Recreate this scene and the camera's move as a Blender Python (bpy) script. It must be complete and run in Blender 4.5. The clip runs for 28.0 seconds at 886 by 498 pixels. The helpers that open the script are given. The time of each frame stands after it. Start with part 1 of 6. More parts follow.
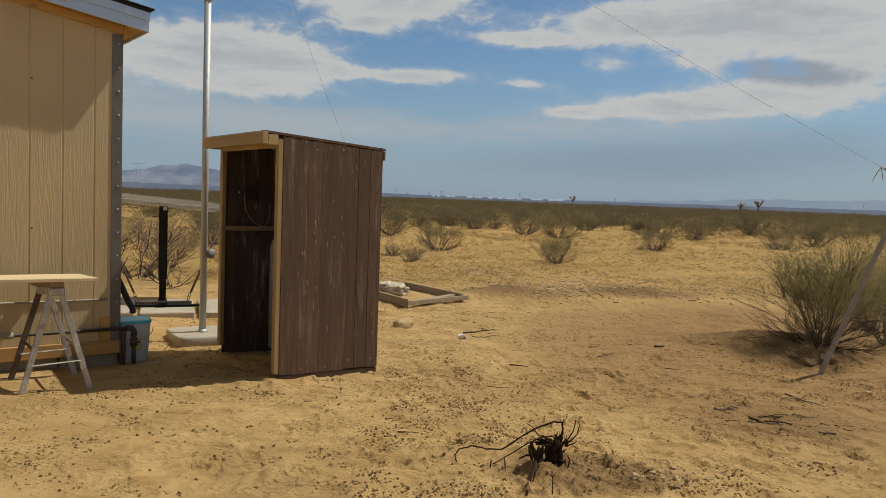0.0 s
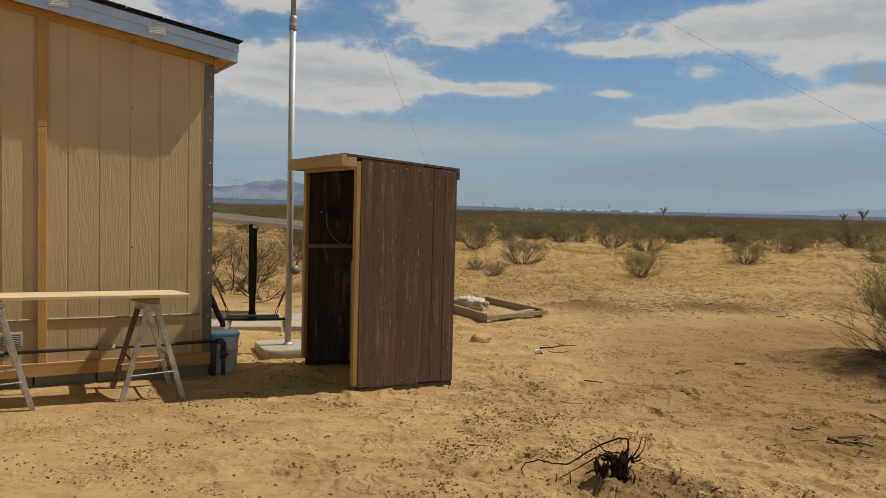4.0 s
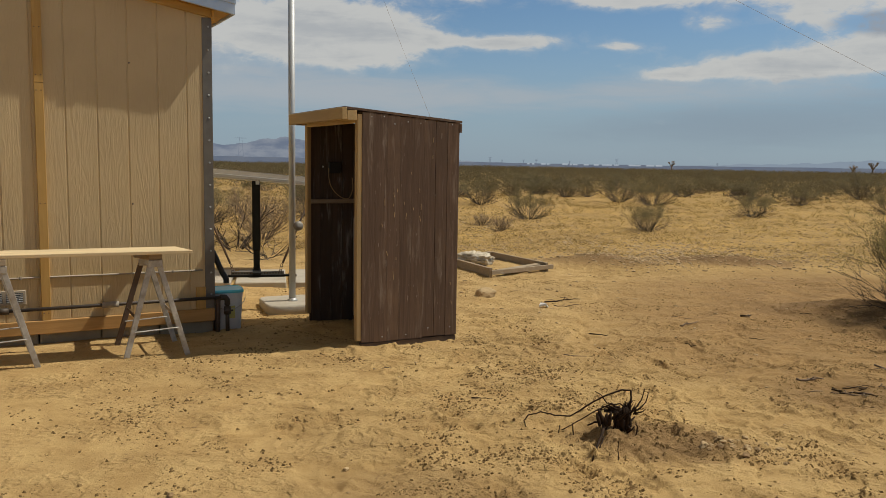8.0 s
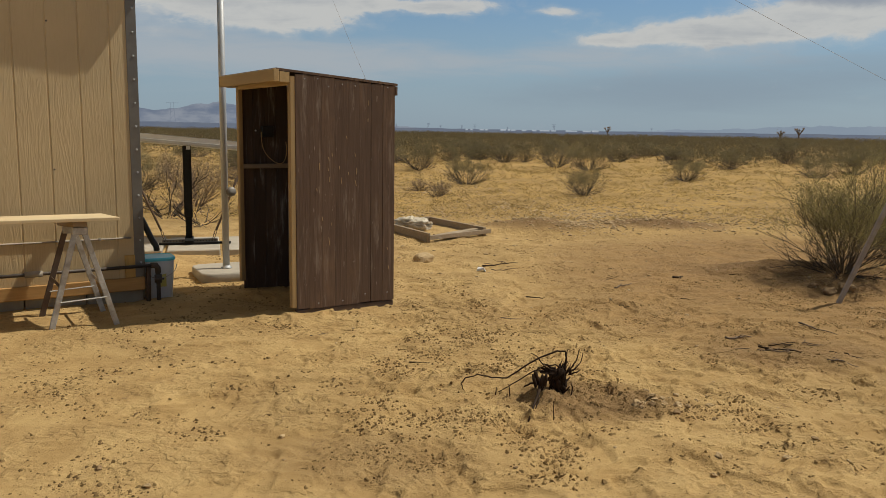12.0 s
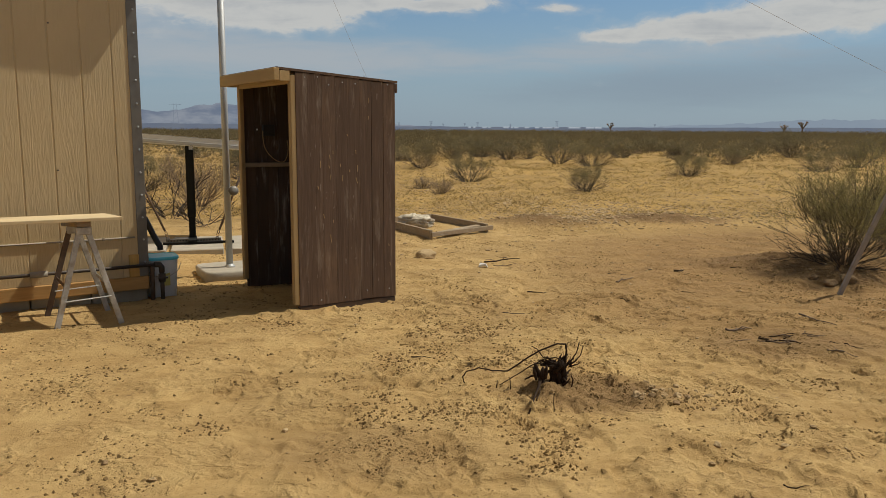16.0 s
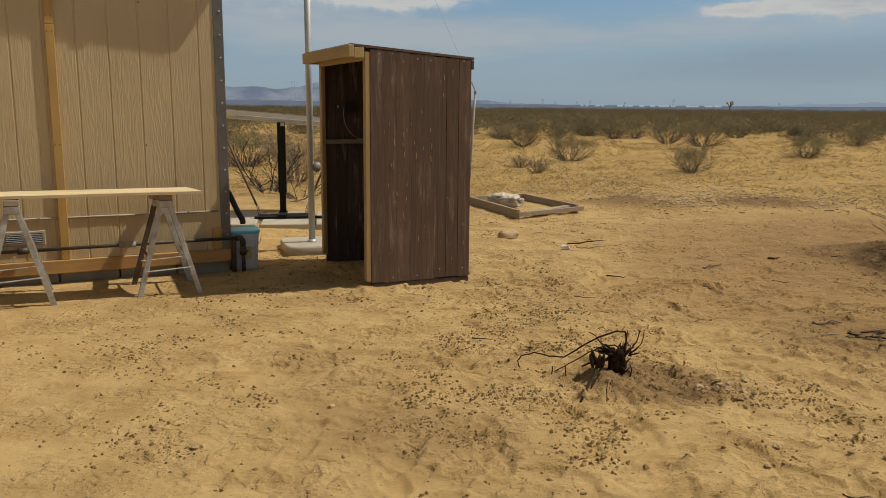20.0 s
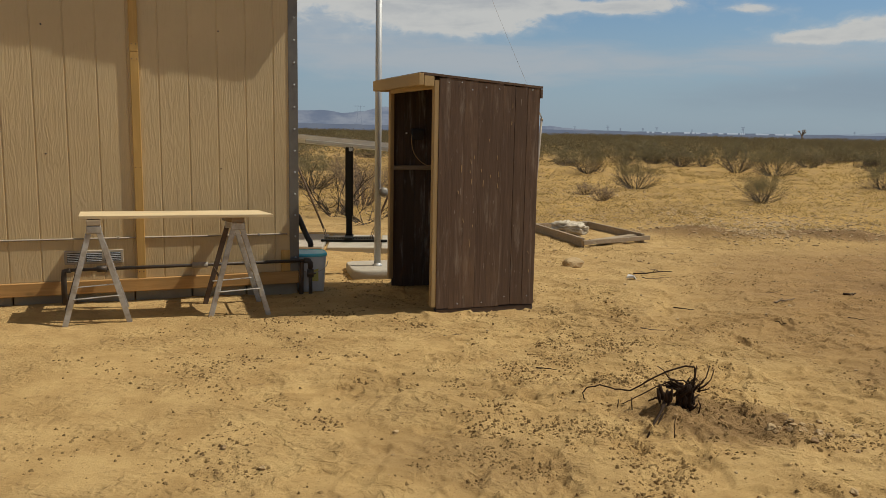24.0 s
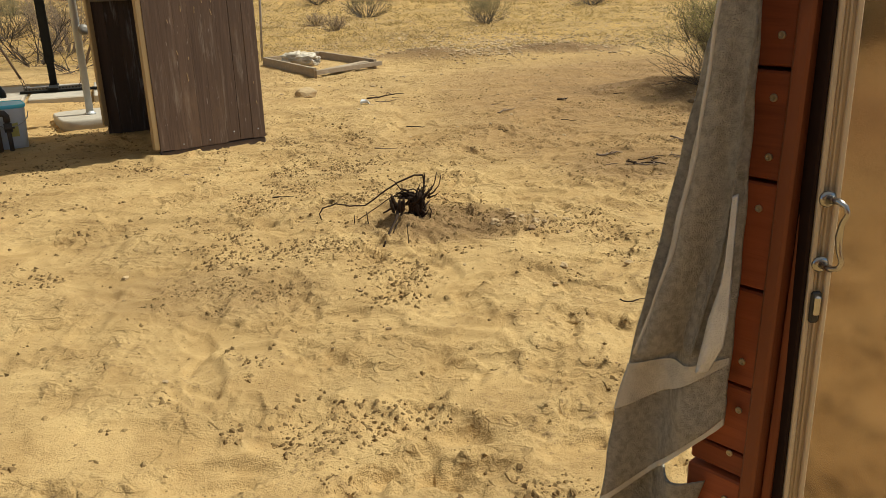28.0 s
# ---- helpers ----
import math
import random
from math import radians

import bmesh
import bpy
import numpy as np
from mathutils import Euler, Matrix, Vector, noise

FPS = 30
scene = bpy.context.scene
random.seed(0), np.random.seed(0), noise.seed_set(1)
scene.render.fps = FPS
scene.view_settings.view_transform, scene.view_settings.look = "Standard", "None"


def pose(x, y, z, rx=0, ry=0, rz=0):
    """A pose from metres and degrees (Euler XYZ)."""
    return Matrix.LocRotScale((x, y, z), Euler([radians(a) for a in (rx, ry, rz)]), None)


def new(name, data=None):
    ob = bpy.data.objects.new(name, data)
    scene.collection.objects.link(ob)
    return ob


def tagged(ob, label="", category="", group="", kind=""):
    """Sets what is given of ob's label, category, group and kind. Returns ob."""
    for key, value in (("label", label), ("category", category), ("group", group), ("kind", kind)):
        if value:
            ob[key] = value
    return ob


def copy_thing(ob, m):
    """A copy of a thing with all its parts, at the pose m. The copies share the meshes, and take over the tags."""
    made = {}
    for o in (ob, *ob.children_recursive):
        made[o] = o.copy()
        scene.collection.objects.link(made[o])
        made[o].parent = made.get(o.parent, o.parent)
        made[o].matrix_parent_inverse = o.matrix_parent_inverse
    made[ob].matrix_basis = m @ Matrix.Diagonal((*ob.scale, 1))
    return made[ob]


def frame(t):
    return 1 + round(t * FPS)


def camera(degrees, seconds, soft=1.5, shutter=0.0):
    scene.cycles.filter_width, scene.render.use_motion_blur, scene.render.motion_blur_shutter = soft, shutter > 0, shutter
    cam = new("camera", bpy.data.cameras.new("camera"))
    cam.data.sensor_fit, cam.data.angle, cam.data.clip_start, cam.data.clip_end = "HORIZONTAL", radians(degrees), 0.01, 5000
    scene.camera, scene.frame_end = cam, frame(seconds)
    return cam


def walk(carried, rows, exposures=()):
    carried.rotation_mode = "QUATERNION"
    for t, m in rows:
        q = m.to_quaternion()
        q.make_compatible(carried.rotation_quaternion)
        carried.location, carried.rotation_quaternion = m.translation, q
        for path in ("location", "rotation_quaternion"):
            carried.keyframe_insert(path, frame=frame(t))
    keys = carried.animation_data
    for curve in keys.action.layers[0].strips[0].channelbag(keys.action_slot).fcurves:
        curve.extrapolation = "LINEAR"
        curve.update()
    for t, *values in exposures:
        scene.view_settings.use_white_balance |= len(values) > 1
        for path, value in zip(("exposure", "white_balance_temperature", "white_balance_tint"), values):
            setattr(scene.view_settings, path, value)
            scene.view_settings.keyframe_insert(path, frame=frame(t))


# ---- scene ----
cam = camera(57.44, 28.0, 0.85)
PATH = [
    (0.0, pose(0.000, 0.000, 1.280, 86.26, -2.06, -0.00)),
    (0.5, pose(0.065, -0.076, 1.311, 85.89, -2.22, 1.62)),
    (1.0, pose(0.105, -0.155, 1.301, 86.15, -2.06, 3.68)),
    (1.5, pose(0.091, -0.153, 1.319, 86.27, -2.08, 5.30)),
    (2.0, pose(0.083, -0.149, 1.300, 86.47, -1.57, 5.68)),
    (2.5, pose(0.102, -0.129, 1.330, 87.47, -1.40, 5.32)),
    (3.0, pose(0.119, -0.147, 1.321, 87.49, -1.54, 5.84)),
    (3.5, pose(0.100, -0.145, 1.323, 87.24, -1.61, 6.27)),
    (5.5, pose(0.138, -0.085, 1.316, 86.42, -0.67, 4.74)),
    (6.0, pose(0.135, -0.078, 1.313, 86.01, -1.22, 3.35)),
    (6.5, pose(0.134, -0.089, 1.309, 85.38, -1.62, 3.72)),
    (7.0, pose(0.126, -0.099, 1.310, 85.08, -1.77, 5.50)),
    (7.5, pose(0.128, -0.086, 1.312, 84.68, -1.69, 6.21)),
    (8.0, pose(0.131, -0.090, 1.303, 83.88, -0.97, 6.65)),
    (8.5, pose(0.130, -0.065, 1.303, 83.66, -0.66, 6.47)),
    (9.0, pose(0.139, -0.063, 1.300, 83.66, -0.58, 6.20)),
    (9.5, pose(0.139, -0.069, 1.294, 83.41, -0.69, 5.88)),
    (10.0, pose(0.144, -0.075, 1.290, 82.95, -0.75, 5.89)),
    (10.5, pose(0.143, -0.053, 1.281, 81.38, -0.92, 4.40)),
    (11.0, pose(0.147, -0.053, 1.274, 81.07, -1.00, 3.76)),
    (11.5, pose(0.139, -0.052, 1.283, 81.32, -0.93, 3.14)),
    (12.0, pose(0.146, -0.056, 1.288, 81.56, -0.95, 2.32)),
    (12.5, pose(0.152, -0.068, 1.287, 81.55, -1.28, 2.06)),
    (14.5, pose(0.154, -0.072, 1.285, 82.37, -0.44, 3.04)),
    (15.0, pose(0.169, -0.070, 1.280, 82.32, -0.50, 1.76)),
    (15.5, pose(0.157, -0.090, 1.283, 82.15, -0.49, 2.61)),
    (16.0, pose(0.169, -0.092, 1.277, 81.43, -0.26, 2.52)),
    (16.5, pose(0.170, -0.091, 1.280, 80.98, -0.22, 2.38)),
    (17.0, pose(0.163, -0.095, 1.274, 81.03, -0.05, 2.10)),
    (17.5, pose(0.195, -0.100, 1.268, 81.01, -0.23, 1.61)),
    (18.0, pose(0.220, -0.076, 1.262, 80.57, -0.42, 1.25)),
    (18.5, pose(0.233, 0.046, 1.248, 80.32, -1.02, 0.89)),
    (19.0, pose(0.249, 0.136, 1.241, 80.31, -1.17, 1.49)),
    (19.5, pose(0.304, 0.091, 1.266, 80.08, -0.70, 7.14)),
    (20.0, pose(0.409, 0.008, 1.275, 79.86, -0.46, 10.28)),
    (20.5, pose(0.420, -0.008, 1.293, 80.21, -0.33, 10.72)),
    (21.0, pose(0.413, 0.002, 1.292, 80.47, -0.28, 11.11)),
    (21.5, pose(0.398, -0.011, 1.294, 81.04, -0.33, 11.55)),
    (22.0, pose(0.390, -0.013, 1.293, 81.39, -0.86, 11.73)),
    (22.5, pose(0.386, -0.023, 1.298, 81.59, -1.15, 12.88)),
    (24.5, pose(0.381, -0.008, 1.292, 81.39, -1.02, 14.83)),
    (25.0, pose(0.372, -0.008, 1.288, 81.06, -0.97, 14.51)),
    (25.5, pose(0.378, 0.000, 1.294, 81.21, -0.82, 14.82)),
    (26.0, pose(0.376, -0.007, 1.285, 81.01, -0.81, 14.78)),
    (26.5, pose(0.422, 0.037, 1.274, 80.54, -0.39, 10.73)),
    (27.0, pose(0.456, 0.082, 1.234, 79.15, 0.21, 2.25)),
    (27.5, pose(0.493, 0.049, 1.219, 74.73, 0.53, -3.11)),
    (28.0, pose(0.481, 0.025, 1.193, 70.33, 1.07, -3.66)),
]
walk(cam, PATH, [(0.0, -0.43, 6450, 7), (5.0, -0.43, 6500, 7), (26.5, -0.43, 6520, 7), (27.0, -0.42, 6500, 6), (27.6, -0.08, 6350, 4), (28.0, 0.06, 6250, 3)])

# ---- light ----
SUN_AZ, SUN_EL = radians(21.5), radians(55.8)
world = bpy.data.worlds.new("desert_sky")
scene.world = world
world.use_nodes = True
wt = world.node_tree
wt.nodes.clear()


def nd(tree, kind, **values):
    n = tree.nodes.new(kind)
    for key, value in values.items():
        if key == "op":
            n.operation = value
        elif key == "blend":
            n.data_type, n.blend_type = "RGBA", value
        else:
            n.inputs[key].default_value = value
    return n


def fed(tree, v, socket):
    if isinstance(v, (int, float)):
        socket.default_value = v
    elif isinstance(v, tuple):
        socket.default_value = v
    else:
        tree.links.new(v, socket)


def math_node(tree, op, a, b=0.0, c=0.0):
    n = tree.nodes.new("ShaderNodeMath")
    n.operation = op
    for v, s in zip((a, b, c), n.inputs):
        fed(tree, v, s)
    return n.outputs[0]


def ramp(tree, v, lo, hi):
    n = tree.nodes.new("ShaderNodeMapRange")
    n.interpolation_type = "SMOOTHSTEP"
    fed(tree, v, n.inputs[0])
    n.inputs[1].default_value, n.inputs[2].default_value = lo, hi
    return n.outputs[0]


def mix(tree, f, a, b, blend="MIX"):
    n = tree.nodes.new("ShaderNodeMix")
    n.data_type, n.blend_type = "RGBA", blend
    fed(tree, f, n.inputs[0])
    fed(tree, a if not isinstance(a, tuple) else (*a, 1)[:4], n.inputs[6])
    fed(tree, b if not isinstance(b, tuple) else (*b, 1)[:4], n.inputs[7])
    return n.outputs[2]


def noise_node(tree, vec, scale, detail=4.0, rough=0.55, warp=0.0):
    n = tree.nodes.new("ShaderNodeTexNoise")
    tree.links.new(vec, n.inputs["Vector"])
    n.inputs["Scale"].default_value, n.inputs["Detail"].default_value = scale, detail
    n.inputs["Roughness"].default_value, n.inputs["Distortion"].default_value = rough, warp
    return n.outputs[0]


def build_sky():
    t = wt
    sky = t.nodes.new("ShaderNodeTexSky")
    sky.sky_type, sky.sun_disc = "NISHITA", False
    sky.sun_elevation, sky.sun_rotation = SUN_EL, radians(90) - SUN_AZ
    sky.altitude, sky.air_density, sky.dust_density, sky.ozone_density = 700, 1.0, 1.0, 1.6
    co = t.nodes.new("ShaderNodeTexCoord").outputs["Generated"]
    sep = t.nodes.new("ShaderNodeSeparateXYZ")
    t.links.new(co, sep.inputs[0])
    x, y, z = sep.outputs
    az = math_node(t, "MULTIPLY", math_node(t, "ARCTAN2", math_node(t, "MULTIPLY", x, -1.0), y), 57.2958)
    el = math_node(t, "MULTIPLY", math_node(t, "ARCSINE", z), 57.2958)
    # cloud banks: puffed edges, a little longer across than high
    comb = t.nodes.new("ShaderNodeCombineXYZ")
    t.links.new(math_node(t, "MULTIPLY", az, 0.50), comb.inputs[0])
    t.links.new(el, comb.inputs[1])
    v = comb.outputs[0]
    big = noise_node(t, v, 0.34, 5, 0.55, 0.5)
    fine = noise_node(t, v, 1.10, 8, 0.62, 0.35)
    streak = t.nodes.new("ShaderNodeCombineXYZ")
    t.links.new(math_node(t, "MULTIPLY", az, 0.16), streak.inputs[0])
    t.links.new(el, streak.inputs[1])
    wisps = noise_node(t, streak.outputs[0], 1.0, 7, 0.6, 0.6)

    def bank(masses):
        field = None
        for a, e, wa, we, s in masses:
            da = math_node(t, "DIVIDE", math_node(t, "SUBTRACT", az, a), wa)
            de = math_node(t, "DIVIDE", math_node(t, "SUBTRACT", el, e), we)
            r2 = math_node(t, "ADD", math_node(t, "MULTIPLY", da, da), math_node(t, "MULTIPLY", de, de))
            g = math_node(t, "MULTIPLY", math_node(t, "EXPONENT", math_node(t, "MULTIPLY", r2, -1.0)), s)
            field = g if field is None else math_node(t, "ADD", field, g)
        return field
    rag = math_node(t, "SUBTRACT", math_node(t, "ADD", math_node(t, "MULTIPLY", big, 0.65), math_node(t, "MULTIPLY", fine, 0.95)), 0.80)
    dens = math_node(t, "ADD", math_node(t, "MULTIPLY", bank(CLOUDS), 1.32), rag)
    cover = math_node(t, "ADD", math_node(t, "MULTIPLY", ramp(t, dens, 0.40, 0.70), 0.72), math_node(t, "MULTIPLY", ramp(t, dens, 0.12, 0.60), 0.28))
    base = mix(t, 1.0, sky.outputs[0], (SKY * 0.84, SKY * 1.0, SKY * 1.12), "MULTIPLY")
    # thin veil towards the horizon, whiter and greyer by turns
    veil = math_node(t, "MULTIPLY", math_node(t, "SUBTRACT", 1.0, ramp(t, el, 0.5, 11.0)), 0.74)
    hazy = mix(t, veil, base, (0.36, 0.46, 0.585))
    soft = ramp(t, math_node(t, "ADD", bank(HAZE), math_node(t, "MULTIPLY", math_node(t, "SUBTRACT", wisps, 0.5), 0.9)), 0.15, 0.95)
    hazy = mix(t, math_node(t, "MULTIPLY", soft, 0.80), hazy, (0.53, 0.56, 0.605))
    rain = ramp(t, math_node(t, "ADD", bank(RAIN), math_node(t, "MULTIPLY", math_node(t, "SUBTRACT", wisps, 0.5), 0.5)), 0.1, 1.0)
    hazy = mix(t, math_node(t, "MULTIPLY", rain, 0.55), hazy, (0.30, 0.365, 0.455))
    # grey undersides inside the thick banks
    thick = math_node(t, "ADD", math_node(t, "MULTIPLY", dens, 0.5), math_node(t, "MULTIPLY", wisps, 0.9))
    white = mix(t, math_node(t, "MULTIPLY", ramp(t, thick, 0.80, 1.25), 0.62), (0.72, 0.712, 0.70), (0.46, 0.485, 0.53))
    dim = ramp(t, math_node(t, "ADD", bank(DIM), math_node(t, "MULTIPLY", math_node(t, "SUBTRACT", fine, 0.5), 0.6)), 0.3, 0.8)
    white = mix(t, math_node(t, "MULTIPLY", dim, 0.85), white, (0.345, 0.385, 0.46))
    out = mix(t, math_node(t, "MULTIPLY", cover, 0.95), hazy, white)
    # thin milky overcast higher up, out of view, added to neutralise the skylight
    out = mix(t, math_node(t, "MULTIPLY", ramp(t, el, 18.0, 34.0), 0.85), out, (0.34, 0.325, 0.30))
    bg = t.nodes.new("ShaderNodeBackground")
    t.links.new(out, bg.inputs[0])
    bg.inputs[1].default_value = 1.0
    o = t.nodes.new("ShaderNodeOutputWorld")
    t.links.new(bg.outputs[0], o.inputs[0])


# cloud masses: bearing, height, half width and half height in degrees, weight
CLOUDS = [(13.4, 9.4, 4.8, 1.9, 0.85), (18.0, 8.8, 4.0, 1.9, 0.6), (12.6, 6.9, 4.2, 0.75, 0.55), (4.2, 13.6, 6.0, 2.0, 0.95), (5.5, 11.6, 2.2, 0.8, 0.4), (2.4, 8.25, 4.6, 0.62, 0.68), (9.0, 8.3, 3.0, 0.8, 0.5), (-5.6, 8.0, 1.6, 0.42, 0.5),
          (-13.5, 12.0, 7.5, 1.5, 0.85), (-5.0, 10.9, 3.4, 0.55, 0.60), (-21.0, 12.6, 6.0, 1.8, 0.62), (-11.3, 9.3, 1.6, 0.5, 0.40), (-17.0, 9.6, 2.2, 0.8, 0.45), (-15.5, 6.5, 6.5, 0.95, 0.80), (-22.5, 7.4, 6.0, 1.3, 0.55), (-8.5, 6.1, 2.6, 0.5, 0.45),
          (18.3, 13.4, 3.5, 0.8, 0.6), (11.0, 15.6, 4.0, 0.9, 0.5), (-27, 10.5, 8, 3.0, 0.6), (30, 11.5, 7, 2.5, 0.7), (26, 8.2, 6, 2.0, 0.5)]
# soft white haze, grey rain, and dim undersides, in the same terms
HAZE = [(14, 4.6, 9, 1.9, 0.75), (3, 4.6, 8, 1.3, 0.55), (24, 6.5, 7, 3.0, 0.6), (-8, 5.0, 6, 1.2, 0.55), (-18, 5.2, 8, 1.5, 0.5)]
RAIN = [(-14, 2.8, 9, 1.7, 0.9), (-3, 2.2, 6, 1.2, 0.35), (-25, 4.0, 7, 2.0, 0.6)]
DIM = [(-21.5, 9.0, 3.6, 0.75, 0.95), (-25.0, 8.2, 4.0, 0.9, 0.6), (-18, 5.6, 7, 0.7, 0.45), (16, 6.4, 5, 0.5, 0.35)]
SKY = 0.095
build_sky()
lamp = bpy.data.lights.new("sun", "SUN")
lamp.energy, lamp.angle, lamp.color = 5.0, radians(0.55), (1.0, 0.94, 0.84)
sun = new("sun", lamp)
to_sun = Vector((math.cos(SUN_AZ) * math.cos(SUN_EL), math.sin(SUN_AZ) * math.cos(SUN_EL), math.sin(SUN_EL)))
sun.matrix_world = Matrix.Translation((8, 4, 12)) @ to_sun.to_track_quat("Z", "Y").to_matrix().to_4x4()


# ---- materials ----
def material(name, rough=0.8, metal=0.0):
    m = bpy.data.materials.new(name)
    m.use_nodes = True
    t = m.node_tree
    b = t.nodes["Principled BSDF"]
    b.inputs["Roughness"].default_value, b.inputs["Metallic"].default_value = rough, metal
    return m, t, b


def bumped(t, b, height, strength, distance=0.01):
    n = t.nodes.new("ShaderNodeBump")
    n.inputs["Strength"].default_value, n.inputs["Distance"].default_value = strength, distance
    t.links.new(height, n.inputs["Height"])
    t.links.new(n.outputs[0], b.inputs["Normal"])


def coords(t, stretch=(1, 1, 1), per_object=True, source="Object"):
    co = t.nodes.new("ShaderNodeTexCoord").outputs[source]
    mp = t.nodes.new("ShaderNodeMapping")
    mp.inputs["Scale"].default_value = stretch
    t.links.new(co, mp.inputs[0])
    if not per_object:
        return mp.outputs[0]
    info = t.nodes.new("ShaderNodeObjectInfo").outputs["Random"]
    off = t.nodes.new("ShaderNodeVectorMath")
    off.operation = "ADD"
    t.links.new(mp.outputs[0], off.inputs[0])
    k = math_node(t, "MULTIPLY", info, 37.0)
    cb = t.nodes.new("ShaderNodeCombineXYZ")
    for s in cb.inputs:
        t.links.new(k, s)
    t.links.new(cb.outputs[0], off.inputs[1])
    return off.outputs[0]


def plain(name, c1, c2, rough=0.8, metal=0.0, scale=9.0, fine=80.0, bump=0.2, stretch=(1, 1, 1), spread=0.0, dist=0.004):
    """A worn surface: two colours in broad patches, fine grain, and a little difference from piece to piece."""
    m, t, b = material(name, rough, metal)
    v = coords(t, stretch)
    n1, n2 = noise_node(t, v, scale, 5, 0.6, 0.3), noise_node(t, v, fine, 3, 0.6)
    f = math_node(t, "ADD", math_node(t, "MULTIPLY", ramp(t, n1, 0.3, 0.7), 0.7), math_node(t, "MULTIPLY", n2, 0.3))
    c = mix(t, f, c1, c2)
    if spread:
        info = t.nodes.new("ShaderNodeObjectInfo").outputs["Random"]
        hsv = t.nodes.new("ShaderNodeHueSaturation")
        t.links.new(c, hsv.inputs["Color"])
        t.links.new(math_node(t, "ADD", 1 - spread / 2, math_node(t, "MULTIPLY", info, spread)), hsv.inputs["Value"])
        c = hsv.outputs[0]
    t.links.new(c, b.inputs["Base Color"])
    if rough > 0.84:
        b.inputs["Specular IOR Level"].default_value = 0.15
    if bump:
        bumped(t, b, math_node(t, "ADD", math_node(t, "MULTIPLY", n1, 0.5), n2), bump, dist)
    return m


def wood(name, c1, c2, axis=2, rough=0.75, bump=0.4, knots=0.0, grey=None, spread=0.25, scars=0.0):
    """Timber with the grain along one local axis."""
    m, t, b = material(name, rough)
    b.inputs["Specular IOR Level"].default_value = 0.22
    st = [16.0, 16.0, 16.0]
    st[axis] = 0.8
    v = coords(t, tuple(st))
    v2 = coords(t, tuple(3.0 if k != axis else 0.6 for k in range(3)))
    g = noise_node(t, v, 3.0, 6, 0.65, 0.8)
    p = noise_node(t, v2, 1.5, 4, 0.6, 0.5)
    c = mix(t, ramp(t, g, 0.3, 0.7), c1, c2)
    c = mix(t, ramp(t, p, 0.35, 0.75), c, tuple(k * 0.72 for k in c1))
    if grey:
        q = noise_node(t, coords(t, tuple(9.0 if k != axis else 0.9 for k in range(3))), 2.2, 5, 0.7, 0.4)
        c = mix(t, math_node(t, "MULTIPLY", ramp(t, q, 0.52, 0.76), 0.75), c, grey)
    if scars:
        q = noise_node(t, coords(t, tuple(95.0 if k != axis else 12.0 for k in range(3))), 1.0, 2, 0.5)
        c = mix(t, math_node(t, "MULTIPLY", ramp(t, q, 0.72, 0.75), scars), c, (0.50, 0.42, 0.34))
        q = noise_node(t, coords(t, tuple(2.2 if k != axis else 1.1 for k in range(3))), 1.0, 5, 0.7)
        c = mix(t, math_node(t, "MULTIPLY", ramp(t, q, 0.50, 0.72), 0.55), c, (0.20, 0.125, 0.075))
    if knots:
        vo = t.nodes.new("ShaderNodeTexVoronoi")
        t.links.new(coords(t, tuple(7.0 if k != axis else 3.0 for k in range(3))), vo.inputs["Vector"])
        vo.inputs["Scale"].default_value = 1.0
        c = mix(t, math_node(t, "MULTIPLY", math_node(t, "SUBTRACT", 1.0, ramp(t, vo.outputs["Distance"], 0.04, 0.12)), knots), c, tuple(k * 0.35 for k in c1))
    info = t.nodes.new("ShaderNodeObjectInfo").outputs["Random"]
    hsv = t.nodes.new("ShaderNodeHueSaturation")
    t.links.new(c, hsv.inputs["Color"])
    t.links.new(math_node(t, "ADD", 1 - spread / 2, math_node(t, "MULTIPLY", info, spread)), hsv.inputs["Value"])
    t.links.new(hsv.outputs[0], b.inputs["Base Color"])
    bumped(t, b, g, bump, 0.004)
    return m


def siding_material():
    """Painted engineered siding with embossed cedar grain."""
    m, t, b = material("tan_siding_paint", 0.62)
    grain = noise_node(t, coords(t, (30.0, 4.0, 2.6)), 1.8, 6, 0.68, 1.6)
    arch = noise_node(t, coords(t, (7.0, 1.0, 1.1)), 1.1, 2, 0.5, 1.2)
    rings = math_node(t, "SINE", math_node(t, "MULTIPLY", arch, 42.0))
    relief = math_node(t, "ADD", math_node(t, "MULTIPLY", grain, 0.7), math_node(t, "MULTIPLY", rings, 0.07))
    p = noise_node(t, coords(t, (1, 1, 1), False), 1.6, 4, 0.6)
    dust = noise_node(t, coords(t, (5, 5, 2), False), 6.0, 5, 0.7)
    c = mix(t, ramp(t, p, 0.3, 0.7), (0.530, 0.396, 0.212), (0.590, 0.444, 0.240))
    c = mix(t, math_node(t, "MULTIPLY", ramp(t, dust, 0.55, 0.85), 0.3), c, (0.60, 0.455, 0.29))
    t.links.new(c, b.inputs["Base Color"])
    bumped(t, b, relief, 0.8, 0.006)
    return m


